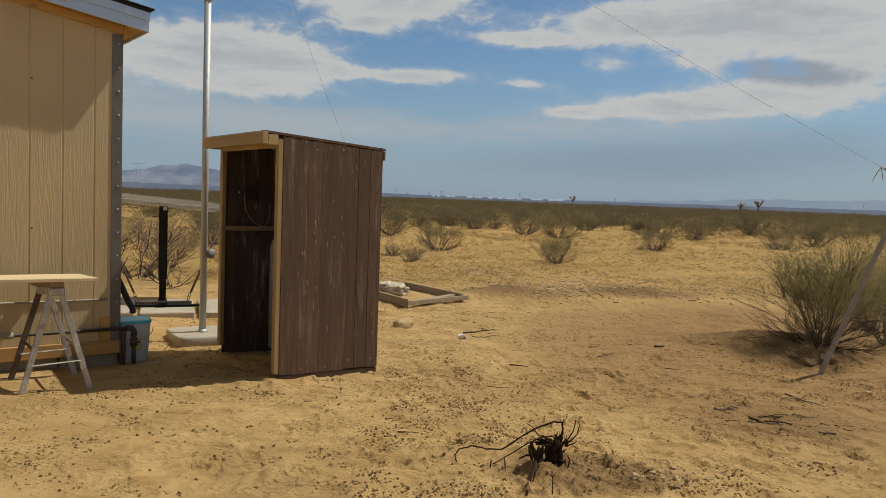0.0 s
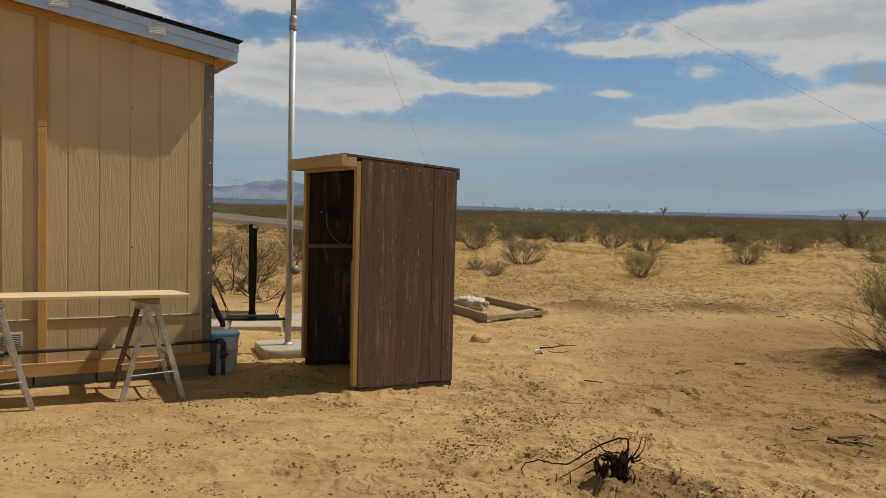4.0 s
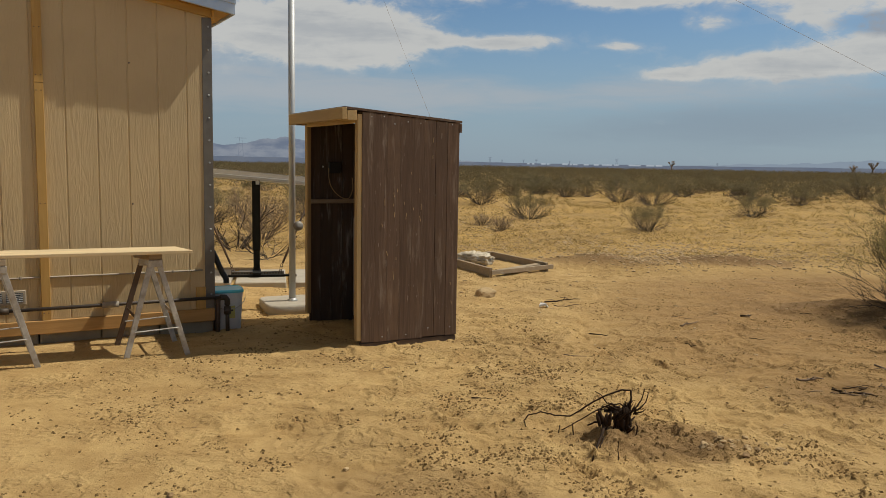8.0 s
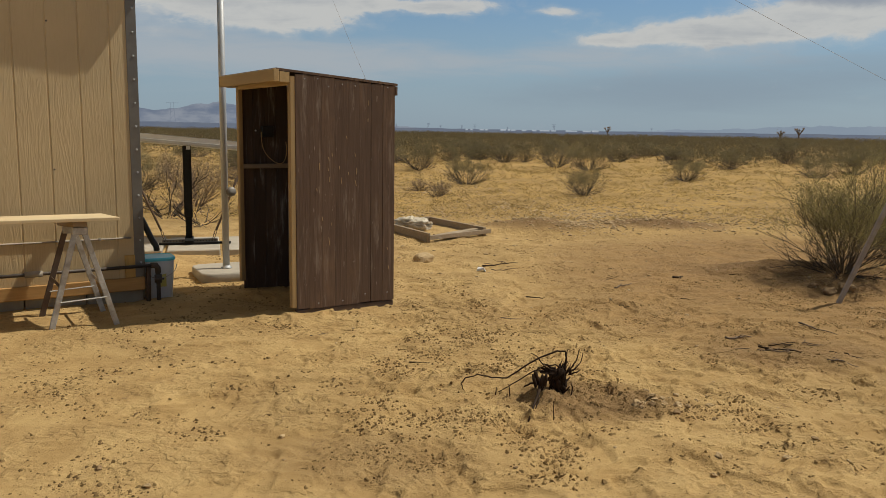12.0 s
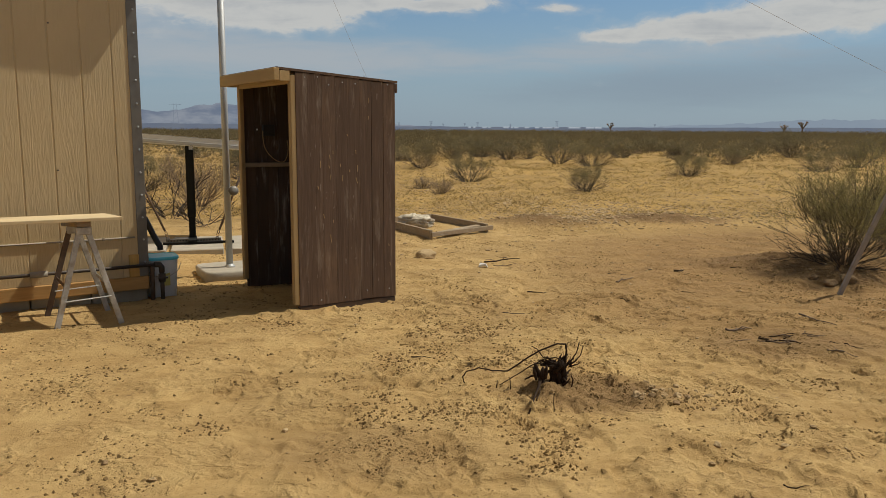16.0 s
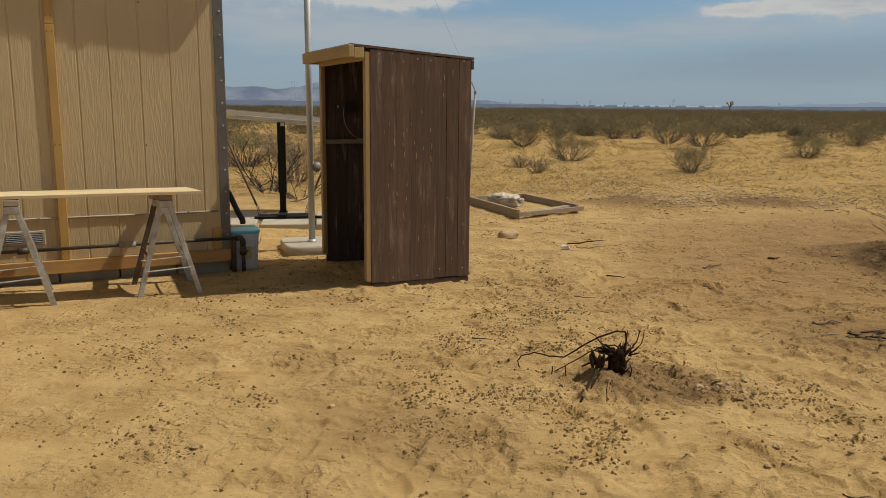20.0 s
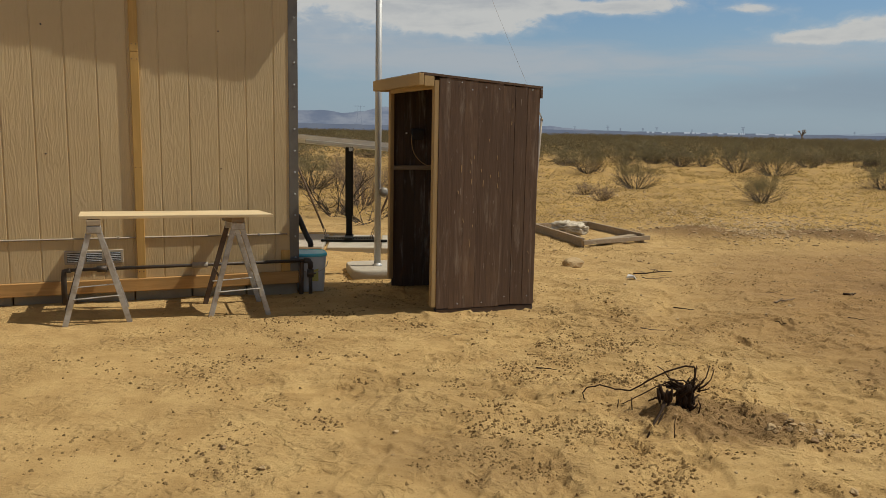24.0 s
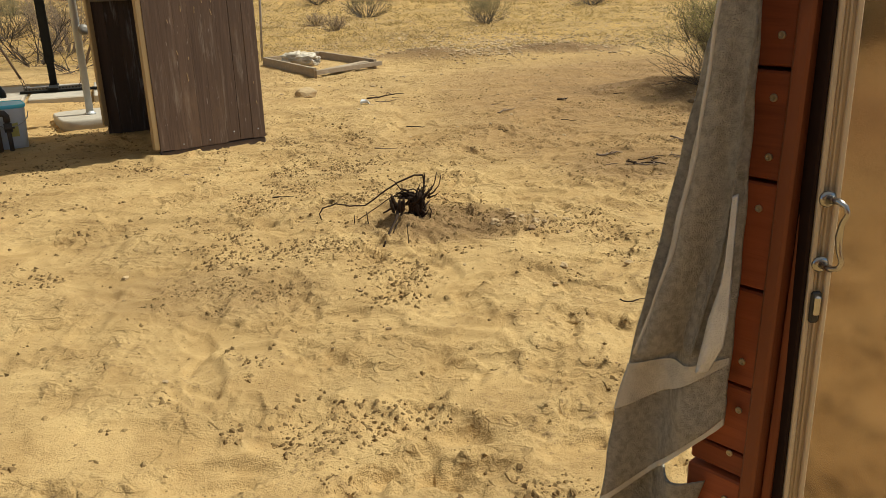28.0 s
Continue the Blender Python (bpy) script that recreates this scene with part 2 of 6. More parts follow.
def ground_material():
    m, t, b = material("desert_soil", 0.95)
    b.inputs["Specular IOR Level"].default_value = 0.15
    v = coords(t, (1, 1, 1), False)
    sep = t.nodes.new("ShaderNodeSeparateXYZ")
    t.links.new(v, sep.inputs[0])
    x, y, _ = sep.outputs
    n1 = noise_node(t, v, 0.55, 6, 0.62, 0.6)
    n2 = noise_node(t, v, 3.5, 6, 0.68)
    n3 = noise_node(t, v, 34.0, 5, 0.72)
    n4 = noise_node(t, v, 220.0, 2, 0.6)
    sand = mix(t, ramp(t, n2, 0.36, 0.66), (0.528, 0.355, 0.150), (0.410, 0.260, 0.103))
    sand = mix(t, math_node(t, "MULTIPLY", ramp(t, n1, 0.45, 0.62), 0.35), sand, (0.32, 0.205, 0.084))
    # turned, darker earth beyond the yard, and on the spoil heaps
    dark = mix(t, ramp(t, n2, 0.3, 0.7), (0.370, 0.225, 0.092), (0.260, 0.154, 0.064))
    spoil = mix(t, ramp(t, n2, 0.3, 0.7), (0.27, 0.160, 0.070), (0.17, 0.100, 0.045))
    # dry straw-coloured flat beyond
    far = ramp(t, math_node(t, "ADD", y, math_node(t, "MULTIPLY", n1, 5.0)), 12.0, 15.0)
    straw = mix(t, ramp(t, n1, 0.35, 0.65), (0.510, 0.318, 0.092), (0.40, 0.25, 0.080))
    straw = mix(t, math_node(t, "MULTIPLY", ramp(t, n2, 0.4, 0.65), 0.65), straw, (0.43, 0.285, 0.130))
    n6 = noise_node(t, v, 9.0, 5, 0.75)
    straw = mix(t, math_node(t, "MULTIPLY", ramp(t, n6, 0.50, 0.62), 0.7), straw, (0.21, 0.14, 0.066))
    n8 = noise_node(t, v, 24.0, 4, 0.7)
    straw = mix(t, math_node(t, "MULTIPLY", ramp(t, n8, 0.54, 0.66), 0.55), straw, (0.20, 0.132, 0.062))
    straw = mix(t, math_node(t, "MULTIPLY", math_node(t, "SUBTRACT", 1.0, ramp(t, n8, 0.33, 0.42)), 0.5), straw, (0.62, 0.46, 0.22))
    c = mix(t, far, sand, straw)
    for cx, cy, rx, ry, w in TURNED:
        dx = math_node(t, "DIVIDE", math_node(t, "SUBTRACT", x, cx), rx)
        dy = math_node(t, "DIVIDE", math_node(t, "SUBTRACT", y, cy), ry)
        rr = math_node(t, "ADD", math_node(t, "MULTIPLY", dx, dx), math_node(t, "MULTIPLY", dy, dy))
        rag = math_node(t, "ADD", math_node(t, "MULTIPLY", n1, 0.9), math_node(t, "MULTIPLY", n2, 0.9))
        m2 = math_node(t, "SUBTRACT", 1.0, ramp(t, math_node(t, "ADD", rr, rag), 0.95, 1.75))
        c = mix(t, math_node(t, "MULTIPLY", m2, w), c, spoil if ry < 0.8 else dark)
    patch = ramp(t, noise_node(t, v, 1.6, 4, 0.6), 0.48, 0.60)
    c = mix(t, math_node(t, "MULTIPLY", math_node(t, "MULTIPLY", ramp(t, n3, 0.52, 0.66), 0.65), patch), c, (0.19, 0.115, 0.054))
    c = mix(t, math_node(t, "MULTIPLY", ramp(t, n4, 0.62, 0.75), 0.35), c, (0.60, 0.45, 0.25))
    n7 = noise_node(t, v, 130.0, 2, 0.5)
    c = mix(t, math_node(t, "MULTIPLY", ramp(t, n7, 0.62, 0.70), 0.55), c, (0.17, 0.102, 0.048))
    t.links.new(c, b.inputs["Base Color"])
    # little crusts and broken edges
    crust = math_node(t, "ADD", ramp(t, noise_node(t, v, 8.0, 1, 0.5, 0.3), 0.50, 0.57), ramp(t, noise_node(t, v, 17.0, 1, 0.5, 0.3), 0.55, 0.62))
    broken = ramp(t, noise_node(t, v, 2.3, 4, 0.65), 0.44, 0.58)
    h = math_node(t, "ADD", math_node(t, "MULTIPLY", n3, math_node(t, "ADD", math_node(t, "MULTIPLY", broken, 0.009), 0.008)), math_node(t, "MULTIPLY", n4, 0.0045))
    h = math_node(t, "ADD", h, math_node(t, "MULTIPLY", math_node(t, "MULTIPLY", crust, broken), 0.0058))
    bumped(t, b, h, 1.0, 1.0)
    return m


TURNED = [(2.85, 7.2, 2.8, 4.1, 1.0), (1.02, 10.85, 1.05, 0.6, 1.0), (2.70, 11.28, 1.25, 0.6, 1.0), (2.88, 7.45, 0.95, 0.6, 1.0), (0.75, 3.75, 0.6, 0.35, 0.85), (2.1, 4.8, 0.8, 0.5, 0.6), (-0.3, 3.0, 0.7, 0.4, 0.4), (3.3, 7.2, 0.9, 0.6, 0.9), (1.0, 5.6, 1.6, 0.8, 0.35), (3.5, 9.3, 1.7, 1.7, 0.8)]


def leafy(name, c1, c2, per_island=False):
    """Thin leaves: light passes through as well as off them."""
    m, t, b = material(name, 0.8)
    b.inputs["Specular IOR Level"].default_value = 0.2
    if per_island:
        r = t.nodes.new("ShaderNodeNewGeometry").outputs["Random Per Island"]
    else:
        r = noise_node(t, coords(t, (1, 1, 1)), 6.0, 3, 0.6)
    n1 = noise_node(t, coords(t, (1, 1, 1), False), 0.11 if per_island else 1.5, 4, 0.6)
    c = mix(t, math_node(t, "ADD", math_node(t, "MULTIPLY", r, 0.5), math_node(t, "MULTIPLY", ramp(t, n1, .35, .65), 0.5)), c1, c2)
    info = t.nodes.new("ShaderNodeObjectInfo").outputs["Random"]
    hsv = t.nodes.new("ShaderNodeHueSaturation")
    t.links.new(c, hsv.inputs["Color"])
    t.links.new(math_node(t, "ADD", 0.85, math_node(t, "MULTIPLY", info, 0.3)), hsv.inputs["Value"])
    t.links.new(hsv.outputs[0], b.inputs["Base Color"])
    tr = t.nodes.new("ShaderNodeBsdfTranslucent")
    t.links.new(hsv.outputs[0], tr.inputs[0])
    sh = t.nodes.new("ShaderNodeMixShader")
    sh.inputs[0].default_value = 0.45
    t.links.new(b.outputs[0], sh.inputs[1])
    t.links.new(tr.outputs[0], sh.inputs[2])
    t.links.new(sh.outputs[0], t.nodes["Material Output"].inputs[0])
    return m


M_SOIL = ground_material()
M_SIDING = siding_material()
M_PINE = wood("fresh_pine", (0.62, 0.385, 0.125), (0.52, 0.30, 0.09), 0, 0.6, 0.2, 0.6)
M_PINE_UP = wood("fresh_pine_upright", (0.62, 0.385, 0.125), (0.52, 0.30, 0.09), 2, 0.6, 0.2, 0.6)
M_SILL = wood("brown_stained_pine", (0.54, 0.315, 0.115), (0.42, 0.225, 0.078), 0, 0.7, 0.25, 0.5)
M_STUD = wood("pale_stud", (0.48, 0.33, 0.16), (0.39, 0.26, 0.115), 2, 0.7, 0.25, 0.4)
M_STUD_Y = wood("pale_stud_across", (0.54, 0.38, 0.185), (0.45, 0.30, 0.13), 1, 0.7, 0.25, 0.4)
M_OLD = wood("weathered_redwood", (0.165, 0.105, 0.070), (0.105, 0.067, 0.046), 2, 0.8, 0.6, 0.3, (0.31, 0.245, 0.185), 0.16, 0.4)
# inside copy of the redwood, its colour darkened for the cabinet's shade
M_OLD_IN = wood("shade_toned_old_boards", (0.115, 0.079, 0.057), (0.068, 0.049, 0.038), 2, 0.85, 0.6, 0.2, (0.42, 0.39, 0.345), 0.5)
M_GREY_WOOD = wood("grey_weathered_lumber", (0.40, 0.305, 0.20), (0.28, 0.21, 0.135), 0, 0.85, 0.5, 0.2, (0.46, 0.385, 0.29))
M_PLY = wood("pale_plank", (0.72, 0.57, 0.34), (0.64, 0.48, 0.27), 0, 0.55, 0.15, 0.15)
M_ZINC = plain("galvanised_steel", (0.52, 0.525, 0.52), (0.40, 0.405, 0.40), 0.6, 0.5, 6, 40, 0.1)
M_ALU = plain("dull_aluminium", (0.62, 0.61, 0.58), (0.30, 0.26, 0.21), 0.46, 0.6, 13, 70, 0.3)
M_TRIM = plain("grey_steel_trim", (0.22, 0.20, 0.17), (0.155, 0.14, 0.12), 0.55, 0.5, 7, 60, 0.15)
M_FASCIA = plain("bare_metal_fascia", (0.62, 0.66, 0.70), (0.52, 0.56, 0.60), 0.38, 0.6, 4, 30, 0.1)
M_WHITE = plain("white_metal", (0.80, 0.80, 0.78), (0.70, 0.70, 0.68), 0.45, 0.1, 6, 50, 0.1)
M_BLACK = plain("black_plastic", (0.022, 0.021, 0.020), (0.035, 0.033, 0.030), 0.45, 0.0, 8, 60, 0.15)
M_IRON = plain("dark_iron_pipe", (0.07, 0.06, 0.052), (0.10, 0.075, 0.055), 0.6, 0.5, 14, 90, 0.3)
M_RUST = plain("rusty_steel", (0.17, 0.115, 0.08), (0.10, 0.07, 0.05), 0.75, 0.4, 12, 90, 0.3)
M_CONCRETE = plain("concrete", (0.47, 0.42, 0.34), (0.36, 0.315, 0.25), 0.9, 0.0, 5, 70, 0.5)
M_BLOCK = plain("foundation_block", (0.34, 0.295, 0.21), (0.25, 0.215, 0.155), 0.95, 0.0, 5, 60, 0.6)
M_SHINGLE = plain("dark_shingle", (0.045, 0.044, 0.045), (0.028, 0.028, 0.03), 0.9, 0.0, 20, 160, 0.6)
M_BARK = plain("creosote_bark", (0.10, 0.08, 0.06), (0.21, 0.17, 0.12), 0.9, 0.0, 12, 60, 0.3)
M_TWIG = plain("dead_twig", (0.26, 0.19, 0.135), (0.15, 0.108, 0.078), 0.9, 0.0, 12, 60, 0.3)
M_LEAF = leafy("creosote_leaf", (0.25, 0.212, 0.110), (0.155, 0.132, 0.070))
M_CREOSOTE = leafy("olive_creosote_leaf", (0.37, 0.315, 0.125), (0.25, 0.21, 0.085))
M_LEAF_DRY = leafy("dry_shrub_leaf", (0.36, 0.265, 0.17), (0.27, 0.20, 0.13))
M_CHAR = plain("charred_root", (0.026, 0.016, 0.010), (0.055, 0.033, 0.020), 0.9, 0.0, 14, 70, 0.6)
M_STRAW = plain("dry_grass", (0.56, 0.38, 0.13), (0.42, 0.27, 0.10), 0.8, 0.0, 0.8, 12, 0.0)
M_PEBBLE = plain("desert_pebble", (0.24, 0.15, 0.075), (0.36, 0.25, 0.13), 0.9, 0.0, 9, 40, 0.4)


# ---- building tools ----
def mesh_object(name, bm, mat, parent=None, label="", smooth=False):
    me = bpy.data.meshes.new(name)
    bm.to_mesh(me)
    bm.free()
    if smooth:
        me.shade_smooth()
    me.materials.append(mat)
    ob = new(name, me)
    if parent:
        ob.parent = parent
    if label:
        ob["label"] = label
    return ob


part = mesh_object


def thing(name, m, label, category, group="", kind=""):
    ob = new(name)
    ob.empty_display_size = 0.1
    ob.matrix_basis = m
    return tagged(ob, label, category, group, kind)


def box(bm, x0, x1, y0, y1, z0, z1, bevel=0.004, m=None):
    r = bmesh.ops.create_cube(bm, size=1.0)
    vs = r["verts"]
    bmesh.ops.transform(bm, verts=vs, matrix=Matrix.Translation(((x0 + x1) / 2, (y0 + y1) / 2, (z0 + z1) / 2)) @ Matrix.Diagonal((abs(x1 - x0), abs(y1 - y0), abs(z1 - z0), 1)))
    if bevel:
        es = list({e for v in vs for e in v.link_edges})
        out = bmesh.ops.bevel(bm, geom=es, offset=bevel, segments=1, affect="EDGES")
        vs = list({v for f in out["faces"] for v in f.verts})
    if m is not None:
        bmesh.ops.transform(bm, verts=vs, matrix=m)
    return bm


def a_box(*a, **k):
    return box(bmesh.new(), *a, **k)


def tube(bm, pts, radii, sides=10, caps=True):
    """A round bar swept along the points."""
    pts = [Vector(p) for p in pts]
    if not hasattr(radii, "__len__"):
        radii = [radii] * len(pts)
    rings = []
    ref = None
    for i, p in enumerate(pts):
        d = (pts[min(i + 1, len(pts) - 1)] - pts[max(i - 1, 0)]).normalized()
        if ref is None:
            ref = d.orthogonal().normalized()
        ref = (ref - d * ref.dot(d)).normalized()
        side = d.cross(ref)
        rings.append([bm.verts.new(p + (ref * math.cos(q) + side * math.sin(q)) * radii[i]) for q in (k * math.tau / sides for k in range(sides))])
    for a, b in zip(rings, rings[1:]):
        for k in range(sides):
            f = bm.faces.new((a[k], a[(k + 1) % sides], b[(k + 1) % sides], b[k]))
            f.smooth = True
    if caps:
        bm.faces.new(rings[0][::-1])
        bm.faces.new(rings[-1])
    return bm


def a_tube(*a, **k):
    return tube(bmesh.new(), *a, **k)


def lathe(profile, sides=24):
    """A turned form from (radius, height) pairs."""
    bm = bmesh.new()
    rings = [[bm.verts.new((r * math.cos(k * math.tau / sides), r * math.sin(k * math.tau / sides), z)) for k in range(sides)] for r, z in profile]
    for a, b in zip(rings, rings[1:]):
        for k in range(sides):
            bm.faces.new((a[k], a[(k + 1) % sides], b[(k + 1) % sides], b[k])).smooth = True
    bm.faces.new(rings[0][::-1])
    bm.faces.new(rings[-1])
    return bm


def bar(bm, a, b, w, d, up=(0, 0, 1)):
    """A straight rectangular bar from a to b."""
    a, b = Vector(a), Vector(b)
    z = (b - a).normalized()
    x = Vector(up).cross(z)
    x = (z.orthogonal() if x.length < 1e-4 else x).normalized()
    y = z.cross(x)
    m = Matrix.Translation((a + b) / 2) @ Matrix((x, y, z)).transposed().to_4x4()
    return box(bm, -w / 2, w / 2, -d / 2, d / 2, -(b - a).length / 2, (b - a).length / 2, 0.002, m)


def arrays(name, verts, faces, mat, parent=None, smooth=False):
    me = bpy.data.meshes.new(name)
    me.from_pydata(verts, [], faces)
    if smooth:
        me.shade_smooth()
    me.materials.append(mat)
    ob = new(name, me)
    if parent:
        ob.parent = parent
    return ob


def vnoise(x, y, seed=0):
    """Smooth value noise for arrays."""
    xi, yi = np.floor(x).astype(np.int64), np.floor(y).astype(np.int64)
    fx, fy = x - xi, y - yi
    fx, fy = fx * fx * (3 - 2 * fx), fy * fy * (3 - 2 * fy)

    def h(a, b):
        n = (a * 374761393 + b * 668265263 + seed * 1442695041) & 0x7FFFFFFF
        n = ((n ^ (n >> 13)) * 1274126177) & 0x7FFFFFFF
        return ((n ^ (n >> 16)) & 0xFFFF) / 65535.0
    return (h(xi, yi) * (1 - fx) + h(xi + 1, yi) * fx) * (1 - fy) + (h(xi, yi + 1) * (1 - fx) + h(xi + 1, yi + 1) * fx) * fy


# ---- ground: one sheet to the horizon ----
MOUNDS = [(1.02, 10.90, 0.62, 0.38, 0.12), (2.70, 11.33, 0.75, 0.42, 0.10), (2.88, 7.50, 0.55, 0.36, 0.11), (0.56, 3.86, 0.35, 0.3, 0.05),
          (3.45, 7.35, 0.5, 0.4, 0.08), (-1.4, 24, 3.0, 2.0, 0.35)]
DIPS = [(1.15, 10.0, 0.7, 0.35, 0.06), (2.6, 10.3, 0.8, 0.35, 0.05), (3.1, 6.45, 0.2, 0.2, 0.03)]
rng = np.random.default_rng(7)
PRINTS = [(-1.6 + 4.8 * rng.beta(1.6, 1.5), 1.2 + 5.6 * rng.beta(1.1, 1.3), rng.uniform(0, math.pi), rng.uniform(0.6, 1.05)) for _ in range(480)]


def worn(x, y):
    """How trodden the sand is: smooth by the building, broken up across the yard."""
    return 1 / (1 + np.exp(-np.clip((x + 1.45 + 0.25 * (y - 3) + 0.9 * (vnoise(x * 1.3, y * 1.3, 14) - 0.5)) * 4.0, -30, 30)))


def height(x, y):
    x, y = np.asarray(x, float), np.asarray(y, float)
    near = np.exp(-((x / 9.0) ** 2 + ((y - 5) / 9.0) ** 2)) * (0.12 + 0.88 * worn(x, y))
    wx, wy = x + 0.10 * (vnoise(x * 3, y * 3, 41) - 0.5), y + 0.10 * (vnoise(x * 3, y * 3, 42) - 0.5)
    a, c = vnoise(wx * 3.2, wy * 4.2, 2), vnoise(wx * 6.5, wy * 8.5, 3)
    # low broken edges left by feet, each with a gentle and a steep side
    step = 0.014 * np.clip((a - 0.47) / 0.045, 0, 1) + 0.009 * np.clip((c - 0.52) / 0.05, 0, 1)
    z = 0.030 * (vnoise(x * 1.7, y * 1.7, 1) - 0.5) + near * (step - 0.02 + 0.020 * (vnoise(x * 5.5, y * 5.5, 7) - 0.5) + 0.006 * (vnoise(x * 19, y * 19, 4) - 0.5) + 0.004 * (vnoise(x * 41, y * 41, 6) - 0.5))
    z = z + 0.25 * (vnoise(x * 0.12, y * 0.12, 5) - 0.5) * np.clip((y - 13) / 15, 0, 1)
    z = z - 0.014 * np.clip(np.hypot(x, y) - 175, 0, None)
    for cx, cy, rx, ry, h in MOUNDS:
        q = ((x - cx) / rx) ** 2 + ((y - cy) / ry) ** 2
        z = z + h * np.exp(-q) * (0.75 + 0.5 * vnoise(x * 7, y * 7, 8))
    for cx, cy, rx, ry, h in DIPS:
        z = z - h * np.exp(-(((x - cx) / rx) ** 2 + ((y - cy) / ry) ** 2))
    return z


def graded(lo, hi, step, reach):
    """Even steps in the yard, then slowly and at last quickly widening ones."""
    mid = list(np.arange(lo, hi + step / 2, step))
    sides = []
    for start, sign in ((mid[-1], 1), (mid[0], -1)):
        a, s = [start], step
        while abs(a[-1]) < reach:
            s *= 1.025 if s < 0.25 else 1.18
            a.append(a[-1] + sign * s)
        sides.append(a[1:])
    return np.array(sides[1][::-1] + mid + sides[0])


GRID = {}


def build_ground():
    xs, ys = graded(-3.0, 3.2, 0.0135, 4200), graded(1.5, 6.2, 0.0135, 4200)
    gx, gy = np.meshgrid(xs, ys)
    z = height(gx, gy)
    # scuffs and footprints: shallow ovals with a low rim
    for px, py, pa, ps in PRINTS:
        i0, i1 = np.searchsorted(ys, (py - 0.35, py + 0.35))
        j0, j1 = np.searchsorted(xs, (px - 0.35, px + 0.35))
        sx, sy = gx[i0:i1, j0:j1] - px, gy[i0:i1, j0:j1] - py
        u, v = (sx * math.cos(pa) + sy * math.sin(pa)) / (0.15 * ps), (-sx * math.sin(pa) + sy * math.cos(pa)) / (0.06 * ps)
        q = u * u + v * v
        soft = worn(px, py) * (0.6 + 0.8 * vnoise(gx[i0:i1, j0:j1] * 14, gy[i0:i1, j0:j1] * 14, 61))
        z[i0:i1, j0:j1] += soft * ps * (-0.013 / (1 + np.exp(np.clip((q - 1.0) * 8, -30, 30))) + 0.010 * np.exp(-((q - 1.4) / 0.22) ** 2))
    GRID.update(xs=xs, ys=ys, z=z)
    ny, nx = z.shape
    verts = np.stack([gx.ravel(), gy.ravel(), z.ravel()], 1)
    idx = np.arange(nx * ny).reshape(ny, nx)
    faces = np.stack([idx[:-1, :-1].ravel(), idx[:-1, 1:].ravel(), idx[1:, 1:].ravel(), idx[1:, :-1].ravel()], 1)
    me = bpy.data.meshes.new("ground")
    me.vertices.add(len(verts))
    me.vertices.foreach_set("co", verts.ravel())
    me.loops.add(faces.size)
    me.loops.foreach_set("vertex_index", faces.ravel().astype(np.int32))
    me.polygons.add(len(faces))
    me.polygons.foreach_set("loop_start", np.arange(0, faces.size, 4, dtype=np.int32))
    me.update(calc_edges=True)
    me.shade_smooth()
    me.materials.append(M_SOIL)
    return tagged(new("ground", me), "sandy tan desert soil with footprints and dry straw flats", "ground", kind="structure")


ground = build_ground()


def surface(x, y):
    """The height of the finished ground sheet."""
    x, y = np.atleast_1d(np.asarray(x, float)), np.atleast_1d(np.asarray(y, float))
    xs, ys, z = GRID["xs"], GRID["ys"], GRID["z"]
    j, i = np.clip(np.searchsorted(xs, x) - 1, 0, len(xs) - 2), np.clip(np.searchsorted(ys, y) - 1, 0, len(ys) - 2)
    u, v = (x - xs[j]) / (xs[j + 1] - xs[j]), (y - ys[i]) / (ys[i + 1] - ys[i])
    return (z[i, j] * (1 - u) + z[i, j + 1] * u) * (1 - v) + (z[i + 1, j] * (1 - u) + z[i + 1, j + 1] * u) * v


def gz(x, y):
    return float(surface(x, y)[0])

# ---- the tan building ----
M_VENT = plain("dusty_vent_paint", (0.46, 0.39, 0.29), (0.37, 0.31, 0.23), 0.7, 0.0, 10, 70, 0.15)
SHED = pose(-2.285, 5.748, 0, 0, 0, 35.9)
SLOPE = 0.165
WALL_TOP = 2.33          # underside of the roof at the near corner


